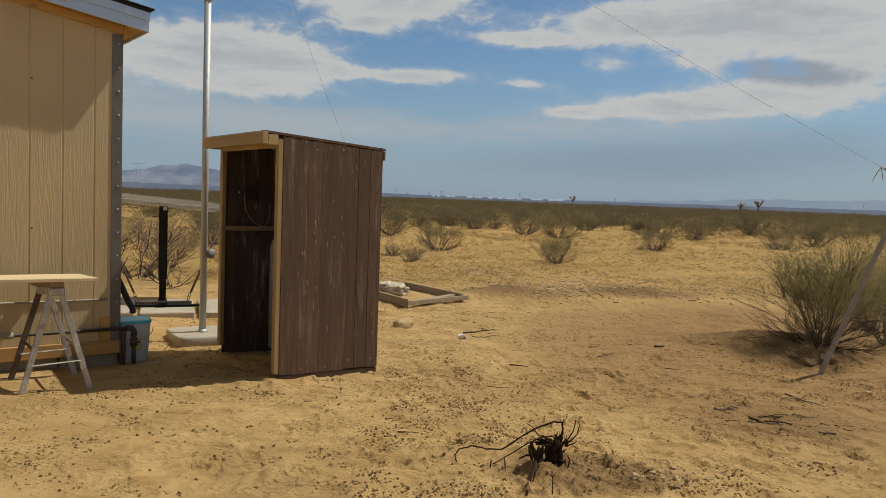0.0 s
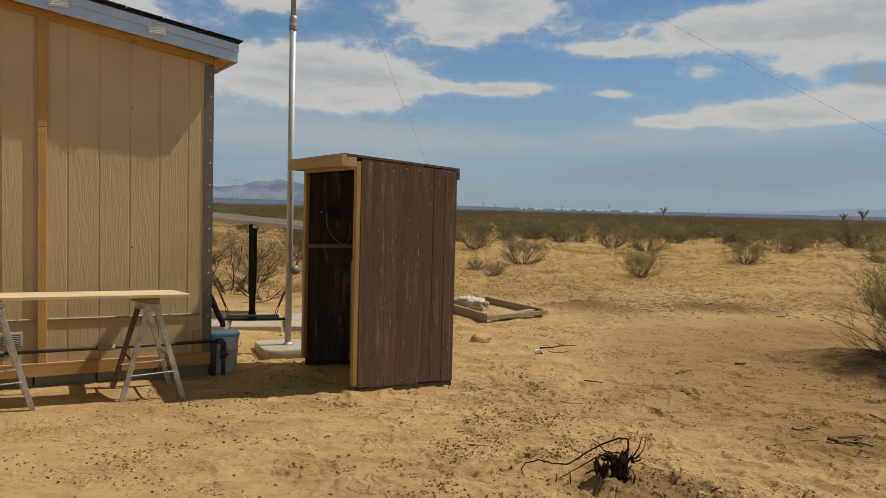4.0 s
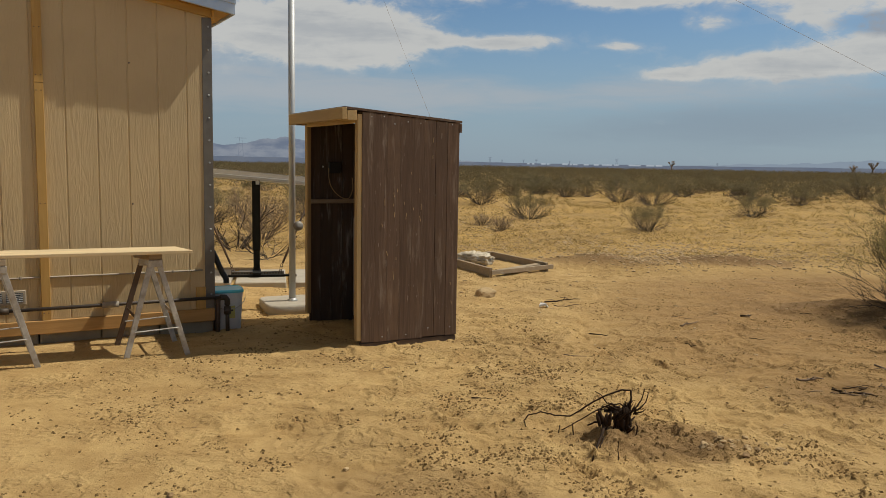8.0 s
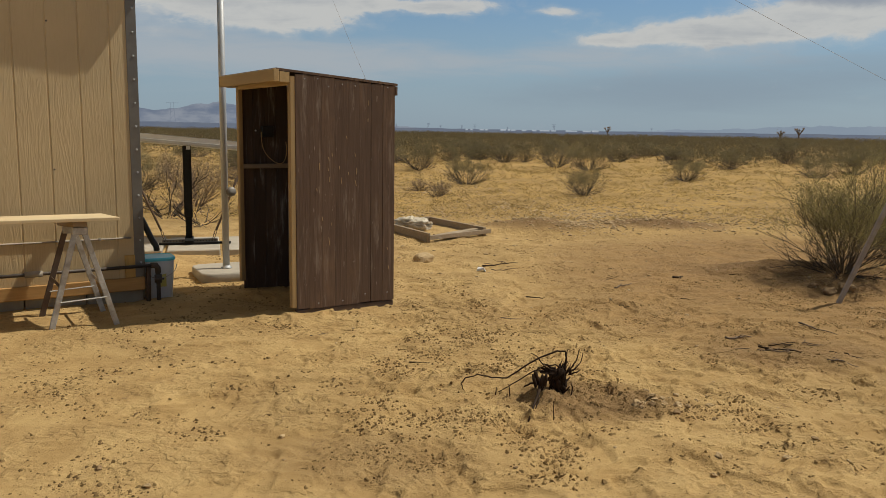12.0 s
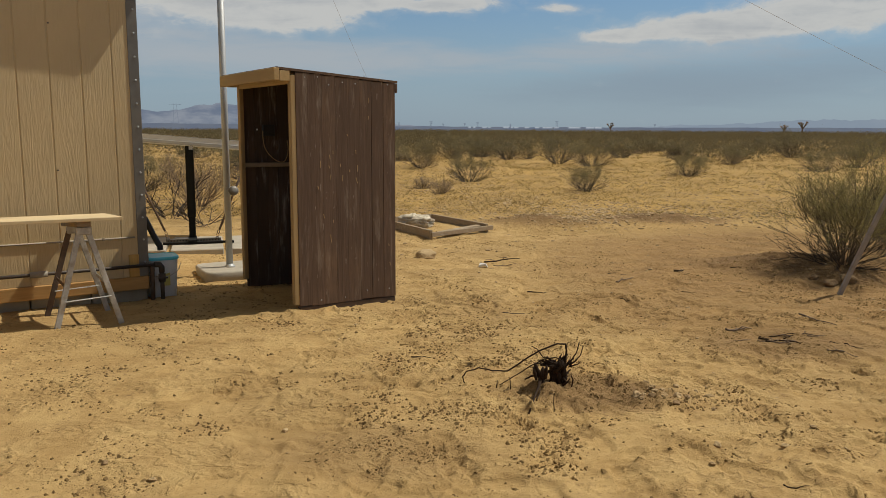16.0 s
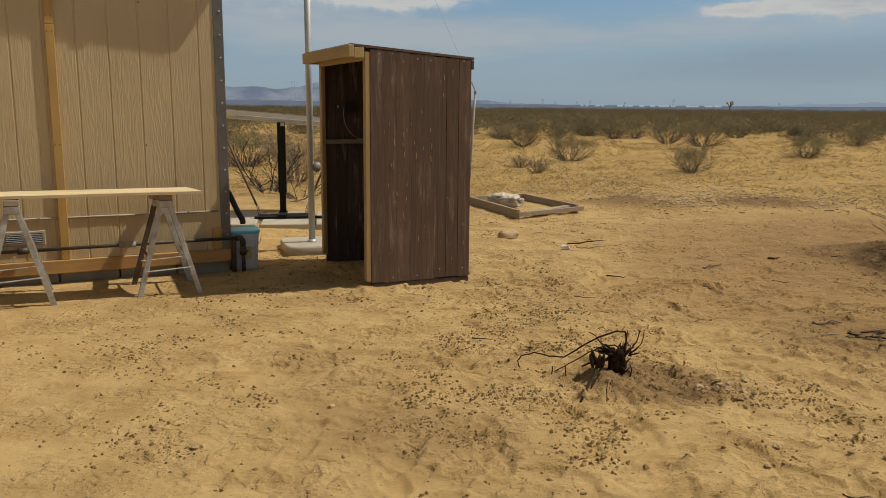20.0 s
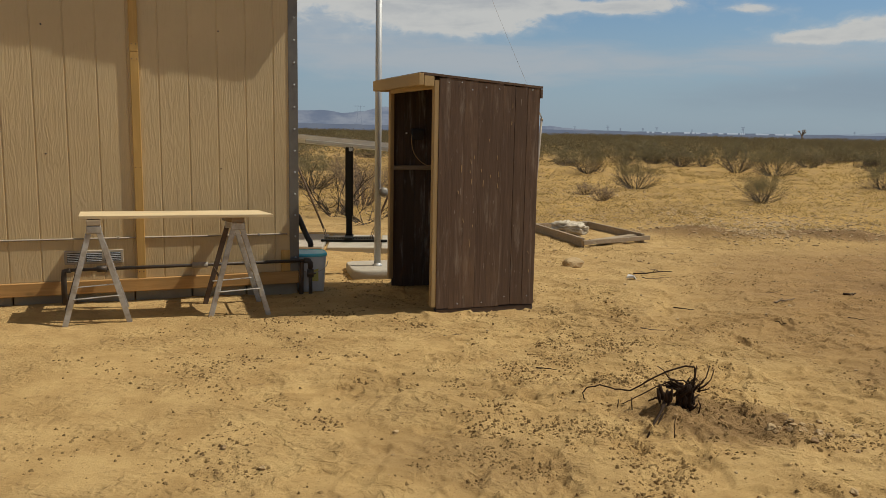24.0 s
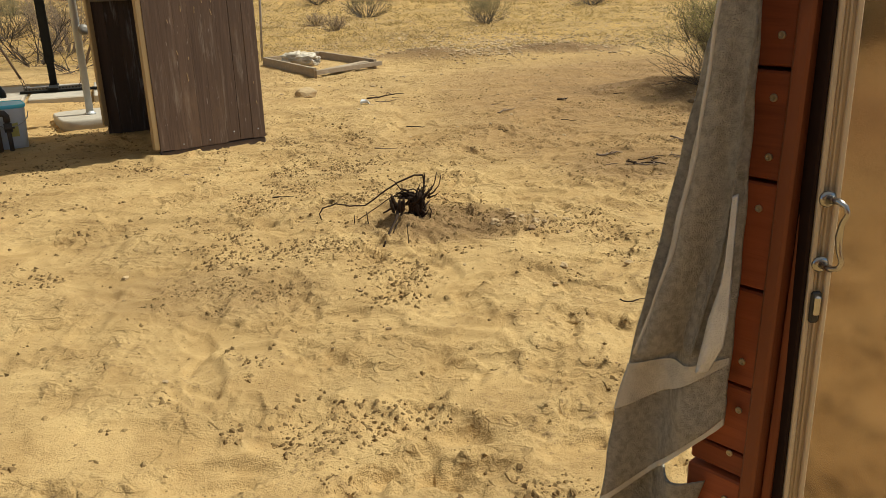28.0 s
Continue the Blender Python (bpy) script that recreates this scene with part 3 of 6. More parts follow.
def build_shed():
    s = thing("tan_utility_building", SHED, "tan grooved-panel building with pine trim and low metal-edged roof", "building")
    left = -5.6
    # core walls behind the siding, front and side, with thickness
    def top(u):
        return WALL_TOP - SLOPE * u
    bm = bmesh.new()
    def prism(bm, pts, y0, y1):
        a = [bm.verts.new((x, y0, z)) for x, z in pts]
        b = [bm.verts.new((x, y1, z)) for x, z in pts]
        bm.faces.new(a)
        bm.faces.new(b[::-1])
        for k in range(len(pts)):
            bm.faces.new((a[k], b[k], b[(k + 1) % len(pts)], a[(k + 1) % len(pts)]))
    prism(bm, [(left, 0.08), (-0.002, 0.08), (-0.002, top(0) + 0.02), (left, top(left) + 0.02)], 0.0050, 0.11)
    part("front_wall", bm, M_SIDING, s)
    part("end_wall", a_box(-0.10, -0.002, 0.112, 3.2, 0.08, top(0), 0), M_SIDING, s)
    part("back_wall", a_box(left, -0.002, 3.2, 3.3, 0.08, top(0), 0), M_SIDING, s)
    part("far_wall", a_box(left, left + 0.1, 0.112, 3.2, 0.08, top(left), 0), M_SIDING, s)
    # grooved siding: one strip between each two grooves
    u = -0.012
    n = 0
    while u > -3.9:
        w = 0.2033 if n else 0.17
        x1, x0 = u, u - w + 0.007
        bm = bmesh.new()
        zt0, zt1 = top(x0), top(x1)
        v = [bm.verts.new(p) for p in ((x0, -0.0, 0.17), (x1, -0.0, 0.17), (x1, -0.0, zt1), (x0, -0.0, zt0))]
        f = bm.faces.new(v)
        r = bmesh.ops.extrude_face_region(bm, geom=[f])
        bmesh.ops.translate(bm, verts=[q for q in r["geom"] if isinstance(q, bmesh.types.BMVert)], vec=(0, 0.013, 0))
        bmesh.ops.recalc_face_normals(bm, faces=bm.faces)
        front = [e for e in bm.edges if all(abs(q.co.y) < 1e-5 for q in e.verts)]
        bmesh.ops.bevel(bm, geom=front, offset=0.0035, segments=1, affect="EDGES")
        part("siding_strip", bm, M_SIDING, s)
        u -= w
        n += 1
    # screw heads in the siding
    for su, sz in ((-0.572, 1.962), (-1.733, 1.942), (-0.569, 0.969), (-1.742, 1.072)):
        bm = lathe([(0.006, 0), (0.006, 0.003), (0.003, 0.004)], 8)
        bmesh.ops.transform(bm, verts=bm.verts, matrix=pose(su, -0.0005, sz, 90, 0, 0))
        part("siding_nail", bm, M_BLACK, s)
    # pine battens over the panel joints: two lengths, with paired nails
    for bu in (-1.15, -2.37, -3.59):
        zt = top(bu) - 0.002
        zj = 1.79 if bu > -1.2 else 1.35
        for z0, z1 in ((0.172, zj - 0.002), (zj, zt)):
            b = part("batten", a_box(bu - 0.029, bu + 0.029, -0.024, -0.0005, z0, z1, 0.003), M_PINE_UP, s)
            for z in (z0 + 0.05, z1 - 0.05, (z0 + z1) / 2):
                for du in (-0.015, 0.015):
                    bm = lathe([(0.004, 0), (0.004, 0.002), (0.002, 0.003)], 6)
                    bmesh.ops.transform(bm, verts=bm.verts, matrix=pose(bu + du, -0.024, z, 90, 0, 0))
                    part("nail", bm, M_BLACK, b)
    # sill board, cleat by the corner, frieze board under the roof
    part("sill_board", a_box(-2.42, -0.002, -0.030, -0.0005, 0.078, 0.172, 0.004), M_SILL, s, "brown stained sill board")
    part("sill_board", a_box(left, -2.424, -0.030, -0.0005, 0.078, 0.172, 0.004), M_SILL, s)
    part("corner_cleat", a_box(-0.135, -0.066, -0.022, -0.0005, 0.174, 0.34, 0.003), M_PINE_UP, s)
    def sloped(name, x0, x1, y0, y1, below, above, mat, label="", off=0.0):
        bm = bmesh.new()
        prism(bm, [(x0, top(x0) + below), (x1, top(x1) + below), (x1, top(x1) + above), (x0, top(x0) + above)], y0, y1)
        bmesh.ops.recalc_face_normals(bm, faces=bm.faces)
        bmesh.ops.bevel(bm, geom=bm.edges[:], offset=0.003, segments=1, affect="EDGES")
        return part(name, bm, mat, s, label)
    sloped("frieze_board", left, -0.002, -0.026, -0.0005, -0.004, 0.052, M_PINE)
    sloped("soffit", left, 0.135, -0.104, 3.40, 0.054, 0.072, M_PINE, "yellow pine soffit")
    sloped("corner_block", 0.002, 0.024, -0.024, 0.06, -0.02, 0.052, M_PINE_UP)
    sloped("fascia", left, 0.15, -0.122, -0.106, 0.040, 0.175, M_FASCIA, "bare metal fascia")
    f2 = sloped("drip_edge", left, 0.155, -0.130, -0.123, 0.115, 0.178, M_FASCIA)
    part("eave_fascia", a_box(0.137, 0.150, -0.104, 3.4, top(0.15) + 0.04, top(0.15) + 0.172, 0.003), M_FASCIA, s)
    sloped("roof_deck", left, 0.16, -0.134, 3.42, 0.180, 0.196, M_SHINGLE)
    rr = random.Random(3)
    x = 0.18
    while x > left:
        w = rr.uniform(0.24, 0.34)
        sloped("shingle", x - w, x, -0.150 + 0.0055 * x - rr.uniform(0, 0.008), 0.6, 0.198, 0.205 + rr.uniform(0, 0.008), M_SHINGLE)
        x -= w + 0.004
    # louvred vents on the fascia
    for vu in (-0.43, -1.06, -1.69):
        zc = top(vu) + 0.112
        v = part("roof_vent", a_box(vu - 0.062, vu + 0.062, -0.138, -0.1305, zc - 0.036, zc + 0.044, 0.003), M_WHITE, s, "white louvred vent")
        for k in range(6):
            z = zc - 0.026 + k * 0.0125
            part("louvre", a_box(vu - 0.050, vu + 0.050, -0.146, -0.1385, z, z + 0.006, 0.001), M_WHITE, v)
    # steel corner trim with screws
    t1 = part("corner_trim", a_box(-0.066, 0.006, -0.006, -0.0006, 0.174, top(0) - 0.005, 0.002), M_TRIM, s, "grey steel corner trim")
    part("corner_trim", a_box(0.0, 0.006, -0.0005, 0.07, 0.08, top(0) - 0.005, 0.001), M_TRIM, s)
    for k in range(13):
        bm = lathe([(0.008, 0), (0.008, 0.003), (0.004, 0.006)], 8)
        bmesh.ops.transform(bm, verts=bm.verts, matrix=pose(-0.022, -0.006, 0.28 + k * 0.165, 90, 0, 0))
        part("trim_screw", bm, M_ZINC, t1)
    # foundation blocks
    x = 0.0
    k = 0
    while x > left:
        part("foundation_block", a_box(x - 0.395, x - 0.004, 0.02, 0.2, -0.12, 0.076, 0.006), M_BLOCK, s)
        x -= 0.4
    part("foundation_block", a_box(-0.2, -0.01, 0.21, 3.2, -0.12, 0.076, 0.006), M_BLOCK, s)
    # low crawl vent
    v = part("crawl_vent", a_box(-1.66, -1.27, -0.012, -0.0005, 0.290, 0.388, 0.004), M_VENT, s, "dusty tan louvred crawl vent")
    for half in (-1.65, -1.525, -1.40):
        # black plate stands for the shade in each vent opening
        part("vent_screen", a_box(half + 0.008, half + 0.112, -0.0145, -0.0125, 0.306, 0.372, 0.001), M_BLACK, v, "black plate for the shaded opening behind the louvres")
        for k in range(5):
            z = 0.310 + k * 0.0128
            part("louvre", a_box(half + 0.010, half + 0.110, -0.019, -0.015, z, z + 0.0055, 0.001), M_FASCIA, v)
    return s


shed = build_shed()


M_CONDUIT = plain("dusty_conduit", (0.38, 0.325, 0.25), (0.28, 0.24, 0.185), 0.7, 0.0, 10, 70, 0.15)


def build_conduit():
    c = thing("wall_conduit", SHED, "thin grey conduit strapped along the tan siding", "conduit")
    part("pipe", a_tube([(-5.0, -0.0068, 0.485), (-0.085, -0.0068, 0.466)], 0.0062, 10), M_CONDUIT, c)
    for x in (-0.3, -1.3, -2.1, -3.0):
        part("strap", a_box(x - 0.008, x + 0.008, -0.0145, -0.0005, 0.455 - (x + .085) * 0.0039, 0.477 - (x + .085) * 0.0039, 0.002), M_CONDUIT, c)
    return c


def build_water_pipe():
    w = thing("water_pipe", SHED, "dark iron water pipe with brass coupling and a turned-down end", "pipe")
    y = -0.075
    part("pipe", a_tube([(-1.62, y, 0.262), (0.045, y, 0.262)], 0.0125, 12), M_IRON, w)
    part("coupling", a_tube([(-0.80, y, 0.262), (-0.69, y, 0.262)], 0.022, 12), M_CONDUIT, w, "dull grey coupling")
    part("elbow", a_tube([(0.030, y, 0.262), (0.066, y, 0.260), (0.080, y, 0.238), (0.080, y, 0.20)], 0.022, 12), M_IRON, w)
    part("down_pipe", a_tube([(0.080, y, 0.21), (0.080, y, -0.03)], 0.015, 12), M_IRON, w)
    v = part("valve", a_tube([(0.080, y, 0.19), (0.080, y, 0.13)], 0.026, 12), M_IRON, w)
    part("valve_handle", a_box(0.045, 0.115, y - 0.034, y - 0.027, 0.155, 0.168, 0.002), M_IRON, v)
    part("branch_pipe", a_tube([(0.018, y + 0.02, 0.262), (0.018, y + 0.03, 0.20), (0.014, y + 0.03, -0.03)], 0.017, 12), M_RUST, w)
    part("tee", a_tube([(-1.62, y, 0.262), (-1.66, y, 0.255), (-1.665, y, 0.2), (-1.665, y, -0.03)], 0.019, 12), M_IRON, w)
    part("union", a_tube([(-1.45, y, 0.262), (-1.38, y, 0.262)], 0.023, 8), M_IRON, w)
    return w


build_conduit()
build_water_pipe()

# ---- upright board cabinet ----
CAB = pose(-1.07, 5.38, 0.0, 0, 0, 34.5)
DX, DY = 0.755, 1.10


def build_cabinet():
    c = thing("board_cabinet", CAB, "tall open cabinet of dark weathered boards with pale stud frame", "cabinet")
    r = random.Random(5)
    def top(x):
        return 1.640 - 0.056 * x / DX
    # boards of the side towards the yard
    ws = [0.095, 0.093, 0.097, 0.092, 0.096, 0.09, 0.098, 0.094]
    k = DX / sum(ws)
    x = 0.0
    for i, w in enumerate(ws):
        w *= k
        gap = 0.007 if i == 6 else (0.0008 if i == 3 else 0.0001)
        x0, x1 = x + gap / 2, x + w - gap / 2
        bm = a_box(x0, x1, -0.018 + r.uniform(-.0003, .0003), 0.0, 0.032 + r.uniform(0, .008), top((x0 + x1) / 2) - r.uniform(.0, .004), 0.0004)
        b = part("side_board", bm, M_OLD, c)
        for z in ((1.60, 0.09) if i % 2 else (1.59,)):
            bm = lathe([(0.0045, 0), (0.0045, 0.003), (0.002, 0.004)], 6)
            bmesh.ops.transform(bm, verts=bm.verts, matrix=pose((x0 + x1) / 2 + r.uniform(-.02, .02), -0.0195, z + r.uniform(-.03, .03), 90, 0, 0))
            part("nail", bm, M_ZINC, b)
        x += w
    # torn slivers of pale wood where fixings were pulled out
    for u, z, n in ((0.15, 0.86, .02), (0.17, 1.02, .05), (0.235, 1.00, .02), (0.24, 1.07, .03), (0.245, 0.93, .035), (0.265, 1.10, .025), (0.32, 1.01, .022), (0.44, 1.10, .028), (0.452, 0.985, .045), (0.445, 0.90, .04), (0.335, 0.92, .045),
                    (0.375, 1.22, .018), (0.545, 1.46, .035), (0.54, 1.34, .025), (0.19, 0.66, .03), (0.26, 0.62, .02), (0.24, 0.50, .06), (0.39, 0.97, .018), (0.70, 0.42, .02), (0.71, 0.28, .025)):
        bm = a_box(-0.0022, 0.0022, -0.0008, 0.0008, -n / 2, n / 2, 0.0005)
        bmesh.ops.transform(bm, verts=bm.verts, matrix=pose(u, -0.0192, z, 0, r.uniform(-14, 6), 0))
        part("wood_sliver", bm, M_STUD, c)
    # the opposite side and the back, seen from inside, in the shade-toned copy
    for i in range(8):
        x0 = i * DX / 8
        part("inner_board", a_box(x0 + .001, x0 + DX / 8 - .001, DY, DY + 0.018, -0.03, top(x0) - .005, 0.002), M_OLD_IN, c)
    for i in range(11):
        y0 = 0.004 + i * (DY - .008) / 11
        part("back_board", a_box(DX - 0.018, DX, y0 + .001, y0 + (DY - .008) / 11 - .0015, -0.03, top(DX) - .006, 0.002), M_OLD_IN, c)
    # studs and rails of the opening
    part("front_post", a_box(-0.036, -0.001, -0.016, 0.034, 0.05, 1.618, 0.003), M_STUD, c)
    part("front_post", a_box(-0.034, -0.001, DY - 0.04, DY + 0.016, 0.06, 1.60, 0.003), M_STUD, c)
    part("head_rail", a_box(-0.036, -0.001, 0.036, DY - 0.042, 1.562, 1.602, 0.003), M_STUD_Y, c)
    part("inner_rail", a_box(DX - 0.06, DX - 0.02, 0.02, DY - .002, 0.965, 1.0, 0.003), M_STUD_Y, c)
    part("inner_rail", a_box(DX - 0.06, DX - 0.02, 0.02, DY - .002, 1.49, 1.53, 0.003), M_STUD_Y, c)
    part("rear_post", a_box(DX - 0.06, DX - 0.02, DY - 0.042, DY - .002, 0.06, 0.96, 0.003), M_STUD, c)
    part("shelf_rail", a_box(0.0, DX - 0.062, DY - 0.04, DY - .002, 0.955, 0.99, 0.003), M_GREY_WOOD, c)
    part("skid", a_box(0.0, DX, -0.014, 0.03, -0.05, 0.030, 0.004), M_RUST, c)
    # roof, fascia with its bright end, edge board at the far end
    bm = bmesh.new()
    a = [bm.verts.new(p) for p in ((-0.13, -0.02, top(-.13) + .002), (DX + .02, -0.02, top(DX) + .002), (DX + .02, DY + .06, top(DX) + .002), (-0.13, DY + .06, top(-.13) + .002))]
    f = bm.faces.new(a)
    e = bmesh.ops.extrude_face_region(bm, geom=[f])
    bmesh.ops.translate(bm, verts=[q for q in e["geom"] if isinstance(q, bmesh.types.BMVert)], vec=(0, 0, 0.016))
    bmesh.ops.recalc_face_normals(bm, faces=bm.faces)
    part("roof", bm, M_OLD, c)
    part("roof_fascia", a_box(-0.15, -0.112, -0.022, DY + .075, top(-.13) - .07, top(-.13) + .012, 0.004), M_STUD_Y, c, "pale pine fascia board")
    part("roof_rafter", a_box(-0.110, -0.04, -0.020, 0.016, top(-.08) - .07, top(-.08) - .001, 0.003), M_STUD_Y, c)
    part("roof_rafter", a_box(-0.110, -0.04, DY - .02, DY + .016, top(-.08) - .07, top(-.08) - .001, 0.003), M_STUD_Y, c)
    part("rear_edge", a_box(DX + .001, DX + .02, -0.022, DY + .05, top(DX) - .065, top(DX) - .001, 0.003), M_OLD, c)
    return c


cabinet = build_cabinet()


def local(m, *p):
    return m @ Vector(p)


def build_cylinder():
    p = local(CAB, 0.44, 0.94, 0.030)
    g = thing("water_heater", pose(*p, 0, 0, 34.5), "dusty grey upright tank standing inside the cabinet", "tank")
    part("shell", lathe([(0.105, 0.0), (0.115, 0.01), (0.115, 0.80), (0.10, 0.85), (0.06, 0.88), (0.03, 0.89)], 28), M_CONDUIT, g, smooth=False)
    part("valve", lathe([(0.022, 0.885), (0.022, 0.93), (0.03, 0.935), (0.03, 0.96), (0.012, 0.965), (0.012, 0.99)], 12), M_ALU, g, "metal valve")
    return g


CABLE = [(0.144, 1.242), (0.141, 1.17), (0.165, 1.08), (0.24, 1.005), (0.31, 0.985), (0.343, 1.03), (0.357, 1.11), (0.345, 1.165)]


def build_cable():
    c = thing("hanging_cable", CAB, "thin pale cable looped inside the cabinet", "cable")
    y = DY - 0.05
    pts = [(x, y, z) for x, z in CABLE]
    cu = bpy.data.curves.new("cable", "CURVE")
    cu.dimensions, cu.bevel_depth, cu.resolution_u = "3D", 0.0034, 8
    sp = cu.splines.new("NURBS")
    sp.points.add(len(pts) - 1)
    for q, p in zip(sp.points, pts):
        q.co = (*p, 1)
    sp.use_endpoint_u, sp.order_u = True, 3
    cu.materials.append(M_STUD)
    ob = new("cable", cu)
    ob.parent = c
    part("wall_box", a_box(0.15, 0.25, DY - 0.045, DY - 0.003, 1.20, 1.29, 0.006), M_BLACK, c, "small dark box")
    part("lamp_button", a_box(0.105, 0.118, DY - 0.012, DY - 0.003, 1.245, 1.258, 0.002), M_WHITE, c)
    return c


build_cylinder()
build_cable()

# ---- yard things by the building ----
def build_sawhorse():
    """Aluminium trestle: beam along local y, legs splayed along x."""
    s = thing("sawhorse", pose(-2.335, 4.905, 0, 0, 0, 36), "worn aluminium sawhorse with splayed legs on sandy ground", "sawhorse", "sawhorses under the plank")
    top = 0.655
    bm = bmesh.new()
    bar(bm, (0, -0.012, top + 0.004), (0, 0.622, top - 0.052), 0.084, 0.036, (0, 0, 1))
    part("beam", bm, M_GREY_WOOD, s, "grey wooden top beam")
    for y, lean in ((0.0, -0.02), (0.37, 0.04)):
        part("cap", a_box(-0.045, 0.045, y - 0.012, y + 0.03, top - 0.065 - y * 0.088, top - 0.017 - y * 0.088, 0.004), M_ALU, s)
        for sx in (-1, 1):
            a, b = Vector((sx * 0.022, y + 0.008, top - 0.03 - y * 0.088)), Vector((sx * 0.198, y + lean, -0.02))
            bm = bmesh.new()
            bar(bm, a, b, 0.034, 0.006, (0, 1, 0))
            off = Vector((0.0145, 0.010, 0))
            bar(bm, a + off, b + off, 0.006, 0.02, (0, 1, 0))
            bar(bm, a + Vector((-0.0145, 0.010, 0)), b + Vector((-0.0145, 0.010, 0)), 0.006, 0.02, (0, 1, 0))
            part("leg", bm, M_RUST if (sx < 0 and y > 0.2) else M_ALU, s)
        z = 0.17
        k = 0.198 - (0.176) * (z / (top - 0.03)) - 0.01
        bm = bmesh.new()
        bar(bm, (-k, y + lean * 0.7 - 0.006, z), (k, y + lean * 0.7 - 0.006, z + 0.012), 0.006, 0.022, (0, 1, 0))
        part("rung", bm, M_ALU, s)
    for sx in (-1, 1):
        bm = bmesh.new()
        bar(bm, (sx * 0.125, 0.0, 0.26), (sx * 0.125, 0.38, 0.26), 0.006, 0.025)
        part("side_stretcher", bm, M_RUST if sx < 0 else M_ALU, s)
    return s


saw = build_sawhorse()
saw_two = copy_thing(saw, pose(-3.067, 4.381, 0, 0, 0, 38.0))

PLANK = pose(-2.2, 5.075, 0.679, 0, 0, 30.2)


def build_plank():
    p = thing("plank", PLANK, "long pale pine plank laid across two sawhorses", "plank")
    bm = bmesh.new()
    pts = [(-1.19, -0.14), (0.03, -0.14), (-0.055, 0.14), (-1.22, 0.14)]
    v = [bm.verts.new((x, y, 0.0)) for x, y in pts]
    f = bm.faces.new(v)
    e = bmesh.ops.extrude_face_region(bm, geom=[f])
    bmesh.ops.translate(bm, verts=[q for q in e["geom"] if isinstance(q, bmesh.types.BMVert)], vec=(0, 0, 0.021))
    bmesh.ops.recalc_face_normals(bm, faces=bm.faces)
    bmesh.ops.bevel(bm, geom=bm.edges[:], offset=0.002, segments=1, affect="EDGES")
    part("board", bm, M_PLY, p)
    return p


build_plank()

M_TUB = plain("milky_plastic", (0.72, 0.74, 0.74), (0.62, 0.64, 0.65), 0.45, 0, 6, 40, 0.05)
M_LID = plain("turquoise_plastic", (0.10, 0.62, 0.78), (0.16, 0.70, 0.82), 0.4, 0, 6, 40, 0.05)
M_LID_TOP = plain("pale_blue_plastic", (0.46, 0.78, 0.84), (0.40, 0.72, 0.80), 0.4, 0, 6, 40, 0.05)
M_YELLOW = plain("yellow_label", (0.62, 0.55, 0.16), (0.55, 0.47, 0.12), 0.5, 0, 6, 40, 0.0)


def square_ring(profile, n=32, power=5.0):
    """A rounded-square vessel from (half width, height) pairs."""
    bm = bmesh.new()
    rings = []
    for w, z in profile:
        ring = []
        for k in range(n):
            a = k * math.tau / n
            c, s = math.cos(a), math.sin(a)
            q = (abs(c) ** power + abs(s) ** power) ** (-1 / power)
            ring.append(bm.verts.new((w * q * c, w * q * s, z)))
        rings.append(ring)
    for a, b in zip(rings, rings[1:]):
        for k in range(n):
            bm.faces.new((a[k], a[(k + 1) % n], b[(k + 1) % n], b[k])).smooth = True
    bm.faces.new(rings[0][::-1])
    bm.faces.new(rings[-1])
    return bm


def build_bucket():
    z = gz(-2.265, 5.935) - 0.004
    b = thing("plastic_bucket", pose(-2.265, 5.935, z, 0, 0, 30), "square milky plastic bucket with turquoise lid", "bucket")
    part("tub", square_ring([(0.095, 0.0), (0.102, 0.006), (0.118, 0.29), (0.118, 0.30)]), M_TUB, b)
    part("label", a_box(-0.02, 0.05, -0.1125, -0.1095, 0.10, 0.21, 0.0), M_YELLOW, b, "yellow label")
    part("lid", square_ring([(0.121, 0.296), (0.126, 0.30), (0.126, 0.316), (0.122, 0.321), (0.117, 0.321), (0.115, 0.312)]), M_LID, b, "turquoise lid rim")
    part("lid_panel", square_ring([(0.1145, 0.3125), (0.1145, 0.3165), (0.112, 0.317)]), M_LID_TOP, b, "pale blue lid panel")
    h = []
    for a in range(9):
        q = math.pi * a / 8
        h.append((0.127 * math.cos(q), -0.127, 0.27 - 0.10 * math.sin(q)))
    part("handle", a_tube(h, 0.003, 6), M_ALU, b)
    return b


build_bucket()


def build_hose():
    h = thing("drain_hose", SHED, "black flexible hose bent down into the bucket", "hose")
    p = SHED.inverted() @ Vector((-2.265, 5.935, 0.32))
    pts = [(0.0, 0.16, 0.60), (0.03, 0.158, 0.585), (0.05, 0.156, 0.54), (0.075, 0.154, 0.48), (0.10, 0.153, 0.42), (p.x, p.y - 0.005, 0.37), (p.x + 0.004, p.y, 0.333)]
    bm = bmesh.new()
    fine, rad = [], []
    for a, b in zip(pts, pts[1:]):
        for k in range(6):
            fine.append(Vector(a).lerp(Vector(b), k / 6))
            rad.append(0.024 if len(rad) % 2 else 0.021)
    tube(bm, fine, rad, 12)
    part("hose", bm, M_BLACK, h)
    part("wall_collar", a_tube([(0.007, 0.16, 0.602), (0.02, 0.158, 0.594)], 0.034, 14), M_BLACK, h)
    return h


build_hose()

# ---- mast with guys ----
MAST = (-1.995, 6.79)
MAST_TOP = 4.7


